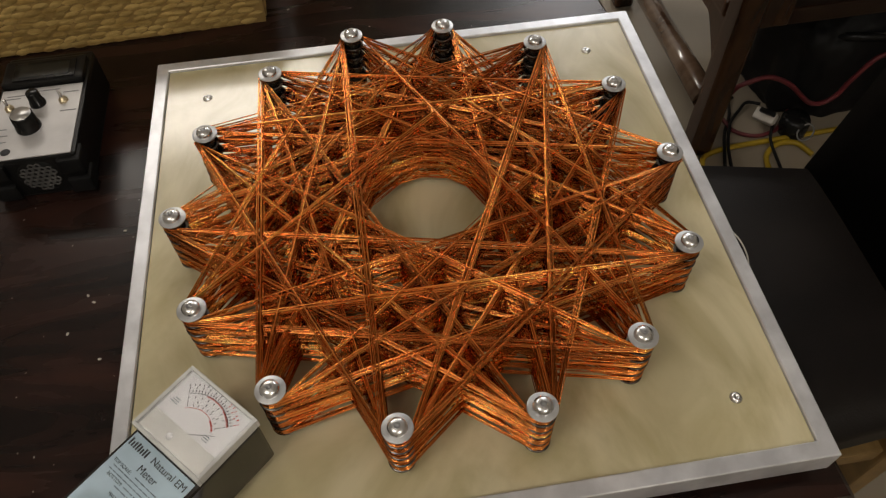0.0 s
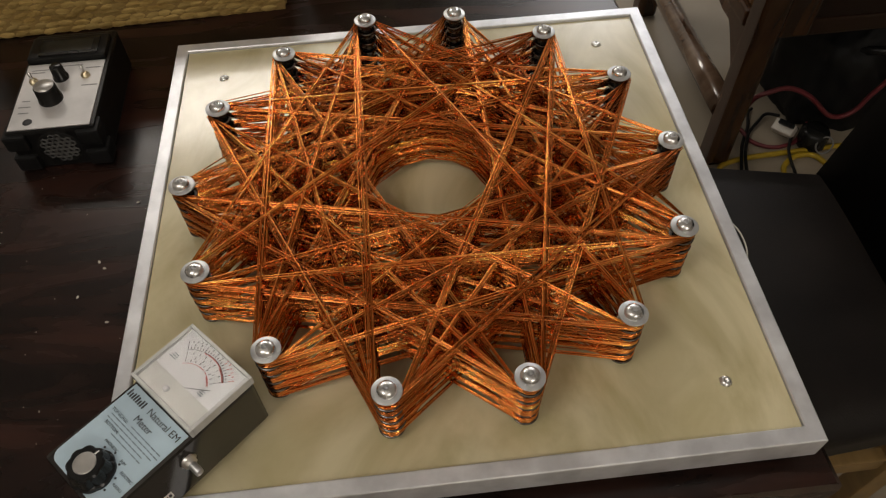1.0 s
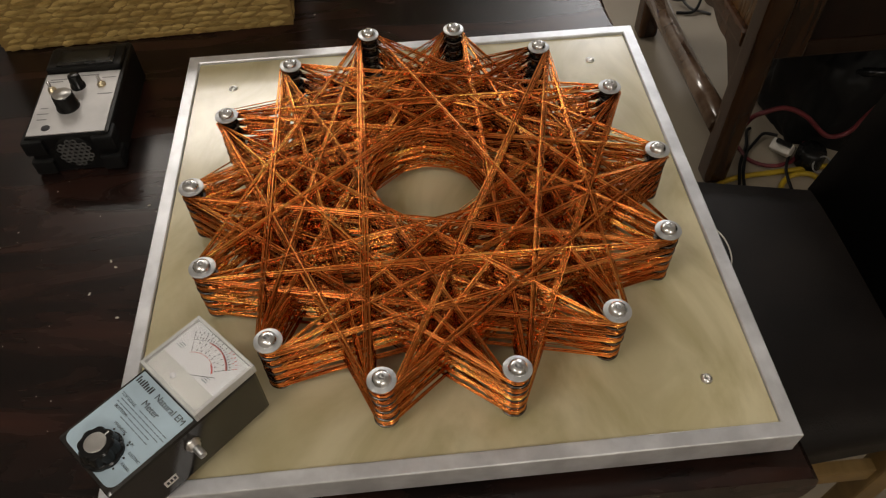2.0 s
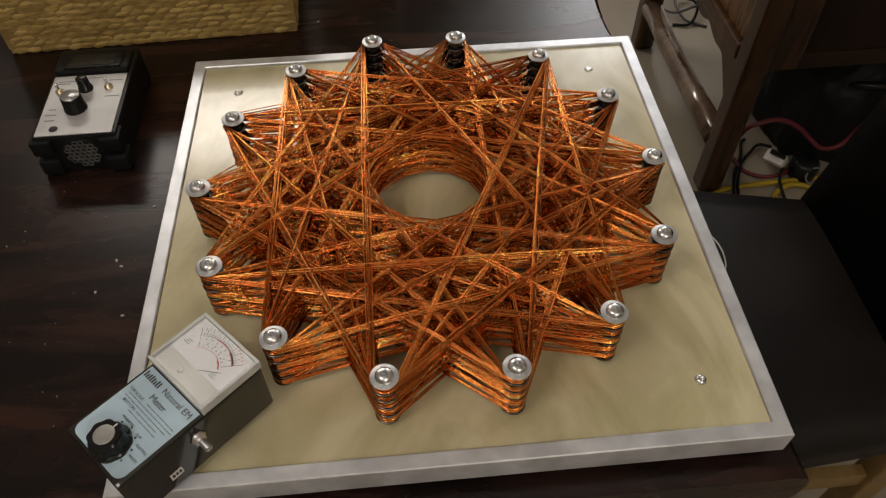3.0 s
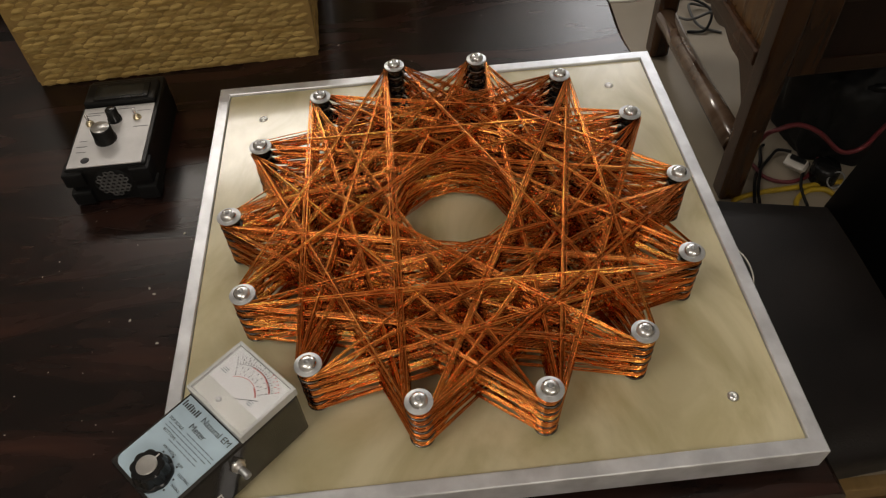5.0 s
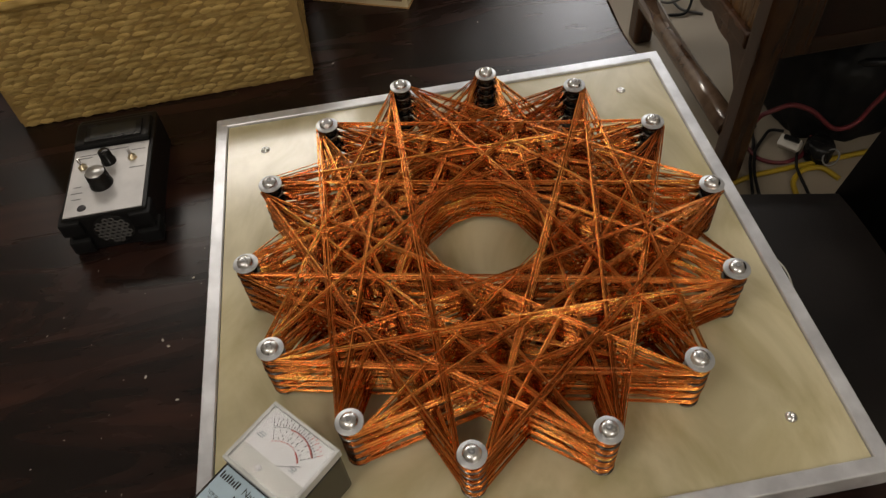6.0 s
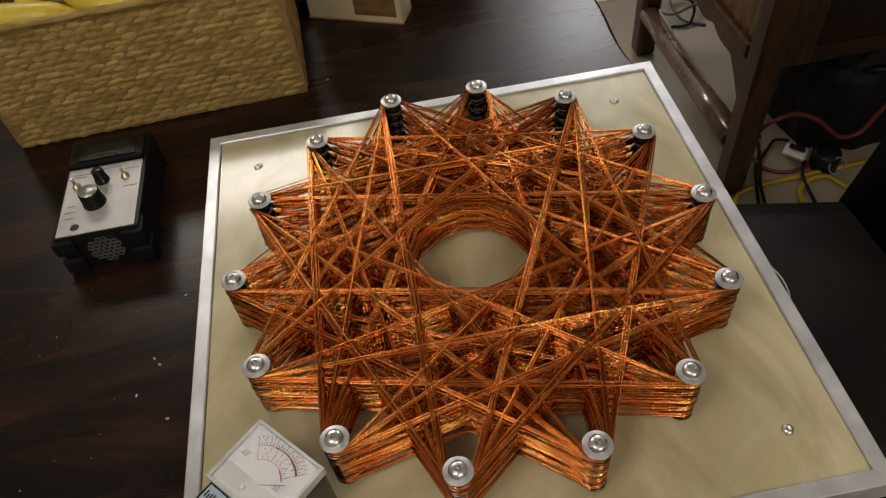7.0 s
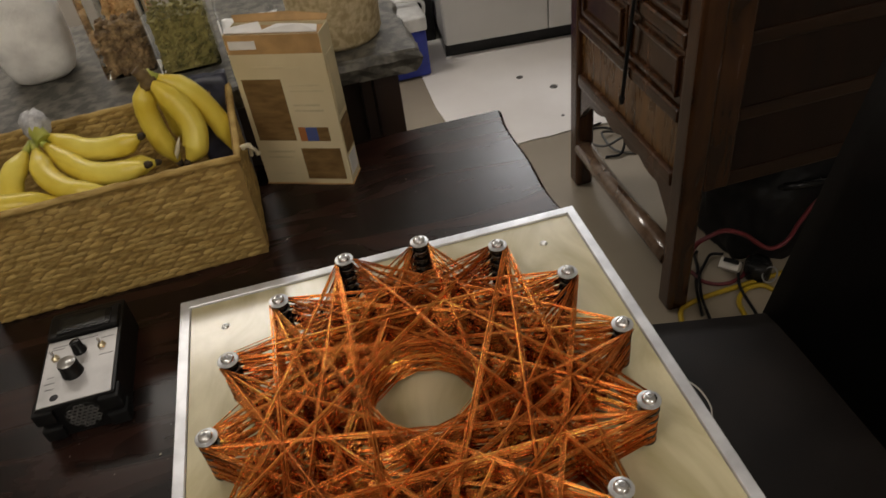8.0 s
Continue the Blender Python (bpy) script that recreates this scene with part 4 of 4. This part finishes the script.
def canister(x, y, w, h, fill, material, label, bits=0.0, yaw=0):
    c = thing("canister", pose(x, y, CTZ + 0.0006, 0, 0, yaw), label, "jar", "canisters on the counter")
    bm = bmesh.new()
    add_box(bm, (-w / 2, -w / 2, 0), (w / 2, w / 2, h), 0.008, None, 3)
    jar = part("jar", bm, "jar", c, "clear plastic jar")
    jar.visible_shadow = False
    box_part("lid", (-w / 2 - 0.002, -w / 2 - 0.002, h + 0.0005), (w / 2 + 0.002, w / 2 + 0.002, h + 0.02), "white_plastic", c, 0.004, "white plastic lid")
    bm = bmesh.new()
    g = 12
    iw = w / 2 - 0.004
    if not bits:
        topv = [[bm.verts.new((-iw + 2 * iw * i / g, -iw + 2 * iw * j / g, fill * (1 + 0.16 * noise.noise((i * 0.3, j * 0.3, x * 9))))) for j in range(g + 1)] for i in range(g + 1)]
        for i in range(g):
            for j in range(g):
                bm.faces.new((topv[i][j], topv[i + 1][j], topv[i + 1][j + 1], topv[i][j + 1])).smooth = True
        loop = [topv[i][0] for i in range(g + 1)] + [topv[g][j] for j in range(1, g + 1)] + [topv[i][g] for i in range(g - 1, -1, -1)] + [topv[0][j] for j in range(g - 1, 0, -1)]
        base = [bm.verts.new((v.co.x, v.co.y, 0.004)) for v in loop]
        for k in range(len(loop)):
            bm.faces.new((loop[k], base[k], base[(k + 1) % len(loop)], loop[(k + 1) % len(loop)]))
        bm.faces.new(base)
    else:
        add_box(bm, (-iw + bits, -iw + bits, 0.004), (iw - bits, iw - bits, fill - bits))
        rnd = random.Random(int(x * 1000) + 7)
        for _ in range(420):
            f = rnd.random()
            a, b = rnd.uniform(-iw + bits, iw - bits), rnd.uniform(0.006, fill)
            if f < 0.4:
                p = (a, -iw + bits * 0.9, b)
            elif f < 0.6:
                p = (iw - bits * 0.9, a, b)
            elif f < 0.7:
                p = (-iw + bits * 0.9, a, b)
            else:
                p = (a, rnd.uniform(-iw + bits, iw - bits), fill + rnd.uniform(-bits, bits))
            r = bmesh.ops.create_icosphere(bm, subdivisions=1, radius=bits * rnd.uniform(0.7, 1.05), matrix=pose(*p, rnd.uniform(0, 180), rnd.uniform(0, 180), 0) @ Matrix.Diagonal((1, 0.75, 0.6, 1)))
    part("contents", bm, material, c, kind="stuff")
    return c


def white_pot(x, y, r, h, yaw):
    """A white rounded-square tub with a soft bottom edge and a rolled rim."""
    c = thing("white_tub", pose(x, y, CTZ + 0.0006, 0, 0, yaw), "white rounded plastic tub standing on the granite counter", "tub", "white tubs on the counter")
    rows = [(0.0, 0.0), (0.62, 0.0), (0.80, 0.008), (0.92, 0.024), (0.98, 0.050), (1.0, 0.10), (1.0, h - 0.014), (0.90, h - 0.014), (0.90, 0.06), (0.0, 0.05)]
    rim = [(0.895, h - 0.0139), (1.015, h - 0.0139), (1.035, h - 0.010), (1.03, h - 0.004), (0.98, h), (0.92, h), (0.895, h - 0.004), (0.895, h - 0.0139)]
    n = 40
    for name, section in (("tub_body", rows), ("tub_rim", rim)):
        bm = bmesh.new()
        rings = []
        for k, z in section:
            ring = []
            for i in range(n):
                a = 2 * math.pi * i / n
                q = (abs(math.cos(a)) ** 3.2 + abs(math.sin(a)) ** 3.2) ** (-1 / 3.2)
                ring.append(bm.verts.new((r * k * q * math.cos(a), r * k * q * math.sin(a), z)))
            rings.append(ring)
        for u, v in zip(rings, rings[1:]):
            for i in range(n):
                bm.faces.new((u[i], u[(i + 1) % n], v[(i + 1) % n], v[i])).smooth = True
        bmesh.ops.remove_doubles(bm, verts=bm.verts, dist=1e-6)
        part(name, bm, "flour", c)


white_pot(-0.472, 0.848, 0.062, 0.22, 10)
white_pot(-0.606, 0.712, 0.060, 0.21, 4)
canister(-0.322, 0.800, 0.085, 0.25, 0.074, "nuts", "clear square canister with brown walnuts", 0.0105, 4)
canister(-0.318, 0.908, 0.085, 0.25, 0.150, "apricot", "clear square canister with orange dried fruit", 0.0110, 2)
canister(-0.222, 0.775, 0.098, 0.25, 0.096, "seeds", "clear square canister with green pumpkin seeds", 0.0045, 3)
canister(-0.112, 0.765, 0.096, 0.25, 0.045, "flour", "nearly empty clear square canister", yaw=2)
pot = thing("fibre_pot", pose(0.028, 0.755, CTZ + 0.0006), "round tan pressed fibre pot standing on the granite counter", "pot")
bm = bmesh.new()
vs = add_lathe(bm, [(0, 0), (0.070, 0), (0.075, 0.008), (0.078, 0.09), (0.078, 0.16), (0.071, 0.163), (0.069, 0.15), (0.068, 0.02), (0, 0.02)], 48)
for v in vs:
    v.co += v.normal * 0 + Vector((v.co.x, v.co.y, 0)) * 0.02 * noise.noise(v.co * 70)
part("pot_body", bm, "cork", pot)

# ---- cooler and white kitchen units ----
cool = thing("cooler_box", pose(0.300, 2.33, FLOOR_Z + 0.0056), "blue plastic cooler box with a white lid on the kitchen floor", "cooler")
box_part("tub", (-0.14, -0.12, 0), (0.14, 0.12, 0.19), "blue", cool, 0.015, "blue plastic tub", seg=3)
box_part("lid", (-0.145, -0.125, 0.1905), (0.145, 0.125, 0.25), "white_plastic", cool, 0.012, "white lid", seg=3)
tube_part("carry_handle", curve_points([(-0.148, 0, 0.17), (-0.152, 0, 0.26), (0, 0, 0.275), (0.152, 0, 0.26), (0.148, 0, 0.17)]), 0.008, "white_plastic", cool)
unit = thing("kitchen_cabinet", pose(0.530, 2.31, FLOOR_Z + 0.0056, 0, 0, -5), "white laminate kitchen base cabinet with dark recessed plinth", "cabinet")
box_part("carcass", (0, 0.02, 0.055), (1.3, 0.6, 0.86), "white_door", unit, 0.002)
box_part("plinth", (0.0, 0.03, 0), (1.3, 0.58, 0.055), "gloss_black", unit, 0, "black recessed plinth")
for k in range(3):
    d = box_part("door", (0.004 + k * 0.43, 0.0, 0.060), (0.428 + k * 0.43, 0.019, 0.85), "white_door", unit, 0.002)
    box_part("handle", (0.03 + k * 0.43, -0.02, 0.74), (0.15 + k * 0.43, -0.003, 0.75), "steel", d, 0.002)
side = thing("kitchen_cabinet", pose(0.10, 2.52, FLOOR_Z + 0.0056), "dark tall kitchen appliance with a white trim edge", "appliance")
box_part("carcass", (0.0, 0, 0), (0.435, 0.55, 0.90), "gloss_black", side, 0.004)
box_part("trim_strip", (0.34, -0.006, 0.18), (0.37, 0.0, 0.90), "white_door", side, 0.001, "white trim strip")
for x, y, r in ((0.845, 1.91, 0.016), (0.752, 2.035, 0.013), (0.80, 1.70, 0.006)):
    bm = bmesh.new()
    vs = add_lathe(bm, [(0, 0.004), (r * 0.7, 0.003), (r, 0)], 14)
    for v in vs:
        v.co.x *= 1 + 0.3 * noise.noise(v.co * 90 + Vector((x, y, 0)) * 9)
    st = part("floor_scrap", bm, "stain")
    st.location = (x, y, FLOOR_Z + 0.0052)
    tagged(st, "small dark scrap lying on the white floor", "scrap", "scraps on the floor")

# ---- old lacquered cabinet ----
cab = thing("antique_cabinet", pose(0.692, 0.703, FLOOR_Z, 0, 0, 0.8), "antique brown lacquered wooden cabinet on legs with scalloped apron", "cabinet")
W, D, LEG, TOPZ = 0.640, 0.52, 0.056, 0.905
for bx, sy in ((0, 0), (0, W - LEG), (D - LEG, 0), (D - LEG, W - LEG)):
    box_part("leg", (bx, sy, 0), (bx + LEG, sy + LEG, TOPZ), "old_wood", cab, 0.014, seg=4)
box_part("top", (-0.035, -0.035, TOPZ + 0.0005), (D + 0.035, W + 0.035, TOPZ + 0.034), "old_wood", cab, 0.010, seg=3)
bm = bmesh.new()
add_tube(bm, [(0.024, LEG - 0.004, 0.140), (0.022, W * 0.35, 0.138), (0.021, W * 0.7, 0.136), (0.024, W - LEG + 0.004, 0.138)], [0.029, 0.027, 0.0265, 0.029], 16)
part("foot_rail", bm, "worn_rail", cab, "worn shiny round foot rail")
RAILS = ((0.395, 0.040), (0.556, 0.034), (0.726, 0.034), (0.900, 0.034))
for z, t in RAILS:
    box_part("rail", (0.000, LEG, z - t), (0.036, W - LEG, z), "old_wood", cab, 0.009, seg=3)
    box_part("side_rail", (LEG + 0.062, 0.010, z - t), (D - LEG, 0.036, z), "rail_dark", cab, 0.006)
box_part("lower_panel", (0.014, LEG, 0.395), (0.026, W - LEG, 0.522), "old_panel", cab, 0.002, "worn brown front panel")
for z0, z1 in ((0.556, 0.692), (0.726, 0.866)):
    box_part("drawer_back", (0.022, LEG, z0), (0.030, W - LEG, z1), "old_panel", cab)
    for k in range(2):
        dw = (W - 2 * LEG) / 2
        y0 = LEG + 0.004 + k * dw
        dr = box_part("drawer_front", (0.008, y0, z0 + 0.006), (0.022, y0 + dw - 0.008, z1 - 0.005), "old_wood", cab, 0.003, "drawer front with raised moulding")
        ya, yb, za, zb = y0 + 0.014, y0 + dw - 0.022, z0 + 0.020, z1 - 0.019
        for lo, hi in (((0.000, ya, zb - 0.012), (0.010, yb, zb)), ((0.000, ya, za), (0.010, yb, za + 0.012)),
                       ((0.000, ya, za + 0.012), (0.010, ya + 0.012, zb - 0.012)), ((0.000, yb - 0.012, za + 0.012), (0.010, yb, zb - 0.012))):
            box_part("moulding", lo, hi, "old_wood", dr, 0.004)
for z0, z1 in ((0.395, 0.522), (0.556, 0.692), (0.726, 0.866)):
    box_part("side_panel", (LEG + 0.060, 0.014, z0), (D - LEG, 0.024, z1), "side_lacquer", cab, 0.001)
# added brown strip, stands in for the part of the side that light reaches
box_part("side_lit_strip", (LEG + 0.0005, 0.007, 0.358), (LEG + 0.062, 0.030, TOPZ - 0.002), "old_wood", cab, 0.004, "reddish brown strip for the lit edge of the side")
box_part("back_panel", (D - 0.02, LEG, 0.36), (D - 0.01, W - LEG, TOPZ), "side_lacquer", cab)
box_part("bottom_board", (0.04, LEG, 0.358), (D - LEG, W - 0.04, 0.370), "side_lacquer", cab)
bm = bmesh.new()
n = 72
upper, lower = [], []
for k in range(n + 1):
    s = k / n
    y = LEG + (W - 2 * LEG) * s
    e = abs(2 * s - 1)
    depth = 0.014 + 0.085 * e ** 5 + 0.016 * abs(math.sin(e * 8.5)) * (1 - 0.3 * e)
    upper.append((y, 0.357))
    lower.append((y, 0.357 - depth))
fr = [[bm.verts.new((x, y, z)) for y, z in line] for x in (0.008, 0.026) for line in (upper, lower)]
for k in range(n):
    bm.faces.new((fr[0][k], fr[0][k + 1], fr[1][k + 1], fr[1][k]))
    bm.faces.new((fr[2][k], fr[3][k], fr[3][k + 1], fr[2][k + 1]))
    bm.faces.new((fr[1][k], fr[1][k + 1], fr[3][k + 1], fr[3][k]))
part("apron", bm, "old_wood", cab, "carved scalloped apron")
strap = thing("hanging_strap", pose(0.686, 1.000, -0.28), "thin black strap hanging down the front of the cabinet", "strap")
tube_part("band", curve_points([(-0.004, -0.040, 0.42), (-0.004, -0.034, 0.28), (-0.005, -0.018, 0.14), (-0.004, 0.0, 0.0)]), 0.0048, "rubber", strap, 8)
tube_part("band_end", [(-0.004, 0.0, 0.003), (-0.004, 0.002, -0.016)], [0.0075, 0.006], "rubber", strap, 8)

# ---- clutter on the floor by the cabinet ----
bag = thing("tool_bag", pose(1.130, 0.925, FLOOR_Z + 0.001, 0, 0, 4), "black soft tool bag lying under the cabinet", "bag")
bm = bmesh.new()
r = bmesh.ops.create_icosphere(bm, subdivisions=5, radius=1.0)
for v in bm.verts:
    k = 1 + 0.14 * noise.noise(v.co * 2.2) + 0.06 * noise.noise(v.co * 6) + 0.02 * noise.noise(v.co * 17)
    q = Vector([math.copysign(abs(c) ** 0.72, c) for c in v.co]) * k
    v.co = Vector((q.x * 0.205, q.y * 0.145, max(0, 0.105 + q.z * 0.205)))
for f in bm.faces:
    f.smooth = True
part("bag_body", bm, "rubber", bag)
tube_part("bag_handle", curve_points([(-0.13, -0.07, 0.20), (-0.08, -0.13, 0.235), (0.02, -0.145, 0.230), (0.08, -0.10, 0.20)]), 0.011, "gloss_black", bag)
box_part("buckle", (-0.100, -0.118, 0.165), (-0.066, -0.100, 0.182), "grille_grey", bag, 0.004, "grey plastic buckle")
charger = thing("charger", pose(0.965, 0.745, FLOOR_Z + 0.001, 0, 0, -20), "round black charger with a grey rim on the floor", "charger")
lathe_part("charger_body", [(0, 0), (0.030, 0), (0.034, 0.006), (0.034, 0.042), (0.028, 0.052), (0, 0.052)], "gloss_black", charger, 28)
lathe_part("rim_ring", [(0.0195, 0.000), (0.0195, 0.003), (0.0225, 0.003), (0.0225, 0.000)], "print_grey", charger, 28, "grey plastic ring", pose(0.022, -0.028, 0.030, 68, 0, 20))
adapter = thing("power_adapter", pose(0.912, 0.780, FLOOR_Z + 0.021, 38, -6, -52), "white power adapter lying among the cables", "adapter")
box_part("adapter_body", (-0.026, -0.015, 0), (0.026, 0.015, 0.030), "white_cable", adapter, 0.005)
box_part("adapter_plug", (-0.014, 0.001, 0.0305), (0.024, 0.013, 0.044), "gloss_black", adapter, 0.003, "black plug half")


def cable(pts, r, material, label):
    c = thing("cable", pose(0, 0, FLOOR_Z), label, "cable", "cables on the floor")
    tube_part("cord", curve_points(pts, 10), r, material, c, 8)


cable([(0.770, 0.790, 0.006), (0.776, 0.755, 0.150), (0.805, 0.745, 0.184), (0.848, 0.745, 0.190), (0.906, 0.745, 0.159), (0.970, 0.742, 0.100), (1.008, 0.742, 0.091), (1.035, 0.742, 0.110), (1.055, 0.742, 0.158), (1.10, 0.74, 0.22), (1.20, 0.74, 0.18), (1.34, 0.78, 0.006)], 0.0058, "red_cable", "red flexible cable looping before the bag")
cable([(0.700, 0.640, 0.007), (0.722, 0.690, 0.007), (0.748, 0.705, 0.007), (0.795, 0.714, 0.008), (0.881, 0.719, 0.008), (0.968, 0.723, 0.008), (1.10, 0.730, 0.007)], 0.0066, "yellow_cable", "yellow extension cable on the floor")
cable([(0.858, 0.620, 0.007), (0.871, 0.672, 0.007), (0.902, 0.700, 0.008), (0.933, 0.707, 0.008), (0.960, 0.698, 0.008), (0.98, 0.66, 0.007)], 0.0066, "yellow_cable", "yellow extension cable on the floor")
cable([(0.805, 0.845, 0.007), (0.817, 0.805, 0.007), (0.824, 0.770, 0.008), (0.850, 0.747, 0.008), (0.876, 0.732, 0.016), (0.908, 0.738, 0.016), (0.926, 0.748, 0.012), (0.950, 0.768, 0.020), (0.965, 0.785, 0.036)], 0.0050, "red_cable", "pinkish red cord lying by the adapter")
cable([(0.925, 0.840, 0.012), (0.895, 0.852, 0.010), (0.868, 0.832, 0.006), (0.835, 0.800, 0.006), (0.813, 0.765, 0.018), (0.787, 0.708, 0.020), (0.775, 0.640, 0.006)], 0.0040, "rubber", "thin black cord on the floor")
cable([(0.870, 0.880, 0.006), (0.856, 0.868, 0.006), (0.838, 0.820, 0.006), (0.808, 0.770, 0.006), (0.784, 0.725, 0.020), (0.765, 0.66, 0.006)], 0.0040, "rubber", "thin black cord on the floor")
cable([(0.950, 0.790, 0.012), (0.925, 0.765, 0.022), (0.905, 0.735, 0.022), (0.893, 0.700, 0.016), (0.888, 0.62, 0.006)], 0.0038, "rubber", "thin black cord on the floor")
cable([(0.80, 1.52, 0.004), (0.84, 1.44, 0.02), (0.89, 1.42, 0.05), (0.94, 1.46, 0.03), (0.91, 1.52, 0.012), (0.86, 1.50, 0.03), (0.87, 1.42, 0.01), (0.93, 1.38, 0.004)], 0.0042, "grille_grey", "grey cord tangled on the floor behind the cabinet")
cable([(0.83, 1.40, 0.004), (0.88, 1.39, 0.012), (0.91, 1.44, 0.04), (0.88, 1.50, 0.045), (0.84, 1.56, 0.02), (0.90, 1.60, 0.004)], 0.0042, "rubber", "dark cord tangled on the floor behind the cabinet")

# ---- chair ----
SZ = -0.255
chair = thing("dining_chair", pose(0, 0, 0), "dining chair with black leather seat and back, light wooden legs", "chair")


def cushion(bm, corners, z0, z1, bevel, puff):
    """A soft pad over four corners, from z0 to z1."""
    g = 10
    c = [Vector((x, y, 0)) for x, y in corners]
    vs = {}
    for lay_i, z in ((0, z0), (1, z1)):
        for i in range(g + 1):
            for j in range(g + 1):
                u, v = i / g, j / g
                p = (c[0] * (1 - u) + c[1] * u) * (1 - v) + (c[3] * (1 - u) + c[2] * u) * v
                hgt = z + (puff * (1 - (2 * u - 1) ** 4) * (1 - (2 * v - 1) ** 4) if lay_i else 0)
                vs[lay_i, i, j] = bm.verts.new((p.x, p.y, hgt))
    for i in range(g):
        for j in range(g):
            bm.faces.new((vs[1, i, j], vs[1, i + 1, j], vs[1, i + 1, j + 1], vs[1, i, j + 1])).smooth = True
            bm.faces.new((vs[0, i, j], vs[0, i, j + 1], vs[0, i + 1, j + 1], vs[0, i + 1, j]))
    for i in range(g):
        bm.faces.new((vs[0, i, 0], vs[0, i + 1, 0], vs[1, i + 1, 0], vs[1, i, 0]))
        bm.faces.new((vs[0, i, g], vs[1, i, g], vs[1, i + 1, g], vs[0, i + 1, g]))
        bm.faces.new((vs[0, 0, i], vs[1, 0, i], vs[1, 0, i + 1], vs[0, 0, i + 1]))
        bm.faces.new((vs[0, g, i], vs[0, g, i + 1], vs[1, g, i + 1], vs[1, g, i]))
    es = [e for e in bm.edges if e.calc_face_angle(0) > 0.9]
    bmesh.ops.bevel(bm, geom=es, offset=bevel, segments=3, affect="EDGES")
    for f in bm.faces:
        f.smooth = True


bm = bmesh.new()
cushion(bm, [(0.21, -0.170), (0.625, -0.135), (0.625, 0.235), (0.21, 0.325)], SZ - 0.065, SZ - 0.006, 0.012, 0.010)
part("seat", bm, "seat_leather", chair, "black leather seat pad")
bm = bmesh.new()
cushion(bm, [(0, -0.150), (0.045, -0.150), (0.045, 0.250), (0, 0.250)], 0.0, 0.60, 0.014, 0.0)
bmesh.ops.transform(bm, matrix=pose(0.584, 0, SZ - 0.010, 0, 11.6, 0), verts=bm.verts)
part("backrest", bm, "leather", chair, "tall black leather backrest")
for x, y in ((0.25, -0.135), (0.25, 0.285), (0.615, -0.115), (0.615, 0.215)):
    box_part("leg", (x - 0.018, y - 0.018, FLOOR_Z), (x + 0.018, y + 0.018, SZ - 0.066), "oak", chair, 0.004)
for y in (-0.115, 0.24):
    box_part("stretcher", (0.268, y - 0.010, -0.475), (0.597, y + 0.010, -0.440), "oak", chair, 0.003)
box_part("seat_rail", (0.26, -0.13, SZ - 0.095), (0.60, -0.112, SZ - 0.066), "oak", chair, 0.003)
box_part("seat_rail", (0.26, 0.235, SZ - 0.095), (0.60, 0.253, SZ - 0.066), "oak", chair, 0.003)

# ---- crumbs on the table ----
bm = bmesh.new()
random.seed(31)
spots = [(-0.292, 0.074), (-0.331, -0.035), (-0.312, -0.005), (-0.318, 0.003), (-0.30, -0.065), (-0.125, 0.395), (-0.365, -0.09), (-0.355, -0.14)]
spots += [(random.uniform(-0.46, -0.275), random.uniform(-0.22, 0.12)) for _ in range(26)] + [(random.uniform(-0.13, 0.2), random.uniform(0.30, 0.55)) for _ in range(6)]
for i, (x, y) in enumerate(spots):
    s = 0.0016 if i < 6 else random.uniform(0.0003, 0.0009)
    bmesh.ops.create_icosphere(bm, subdivisions=1, radius=s, matrix=pose(x, y, s * 0.45, 0, 0, random.uniform(0, 180)) @ Matrix.Diagonal((1.3, 0.8, 0.5, 1)))
tagged(part("crumbs", bm, "crumb"), "scattered pale crumbs on the dark table top", "crumbs", kind="stuff")

# ---- lamp housings on the ceiling ----
for _, x, y, r, _, _ in LAMPS:
    lampb = thing("pendant_lamp", pose(x, y, LAMP_Z), "small pendant lamp hanging from the ceiling", "lamp", "pendant lamps")
    tube_part("cord", [(0, 0, r + 0.03), (0, 0, CEIL_Z - LAMP_Z)], 0.003, "white_plastic", lampb, 8)
    lathe_part("cap", [(0, r + 0.035), (0.03, r + 0.03), (0.035, r + 0.004), (0, r + 0.004)], "white_plastic", lampb, 20)
lampb = thing("ceiling_panel", pose(-0.80, 2.10, CEIL_Z), "flat white square ceiling light panel", "lamp")
box_part("housing", (-0.62, -0.25, -0.045), (0.62, 0.25, -0.0005), "lampglass", lampb, 0.004)
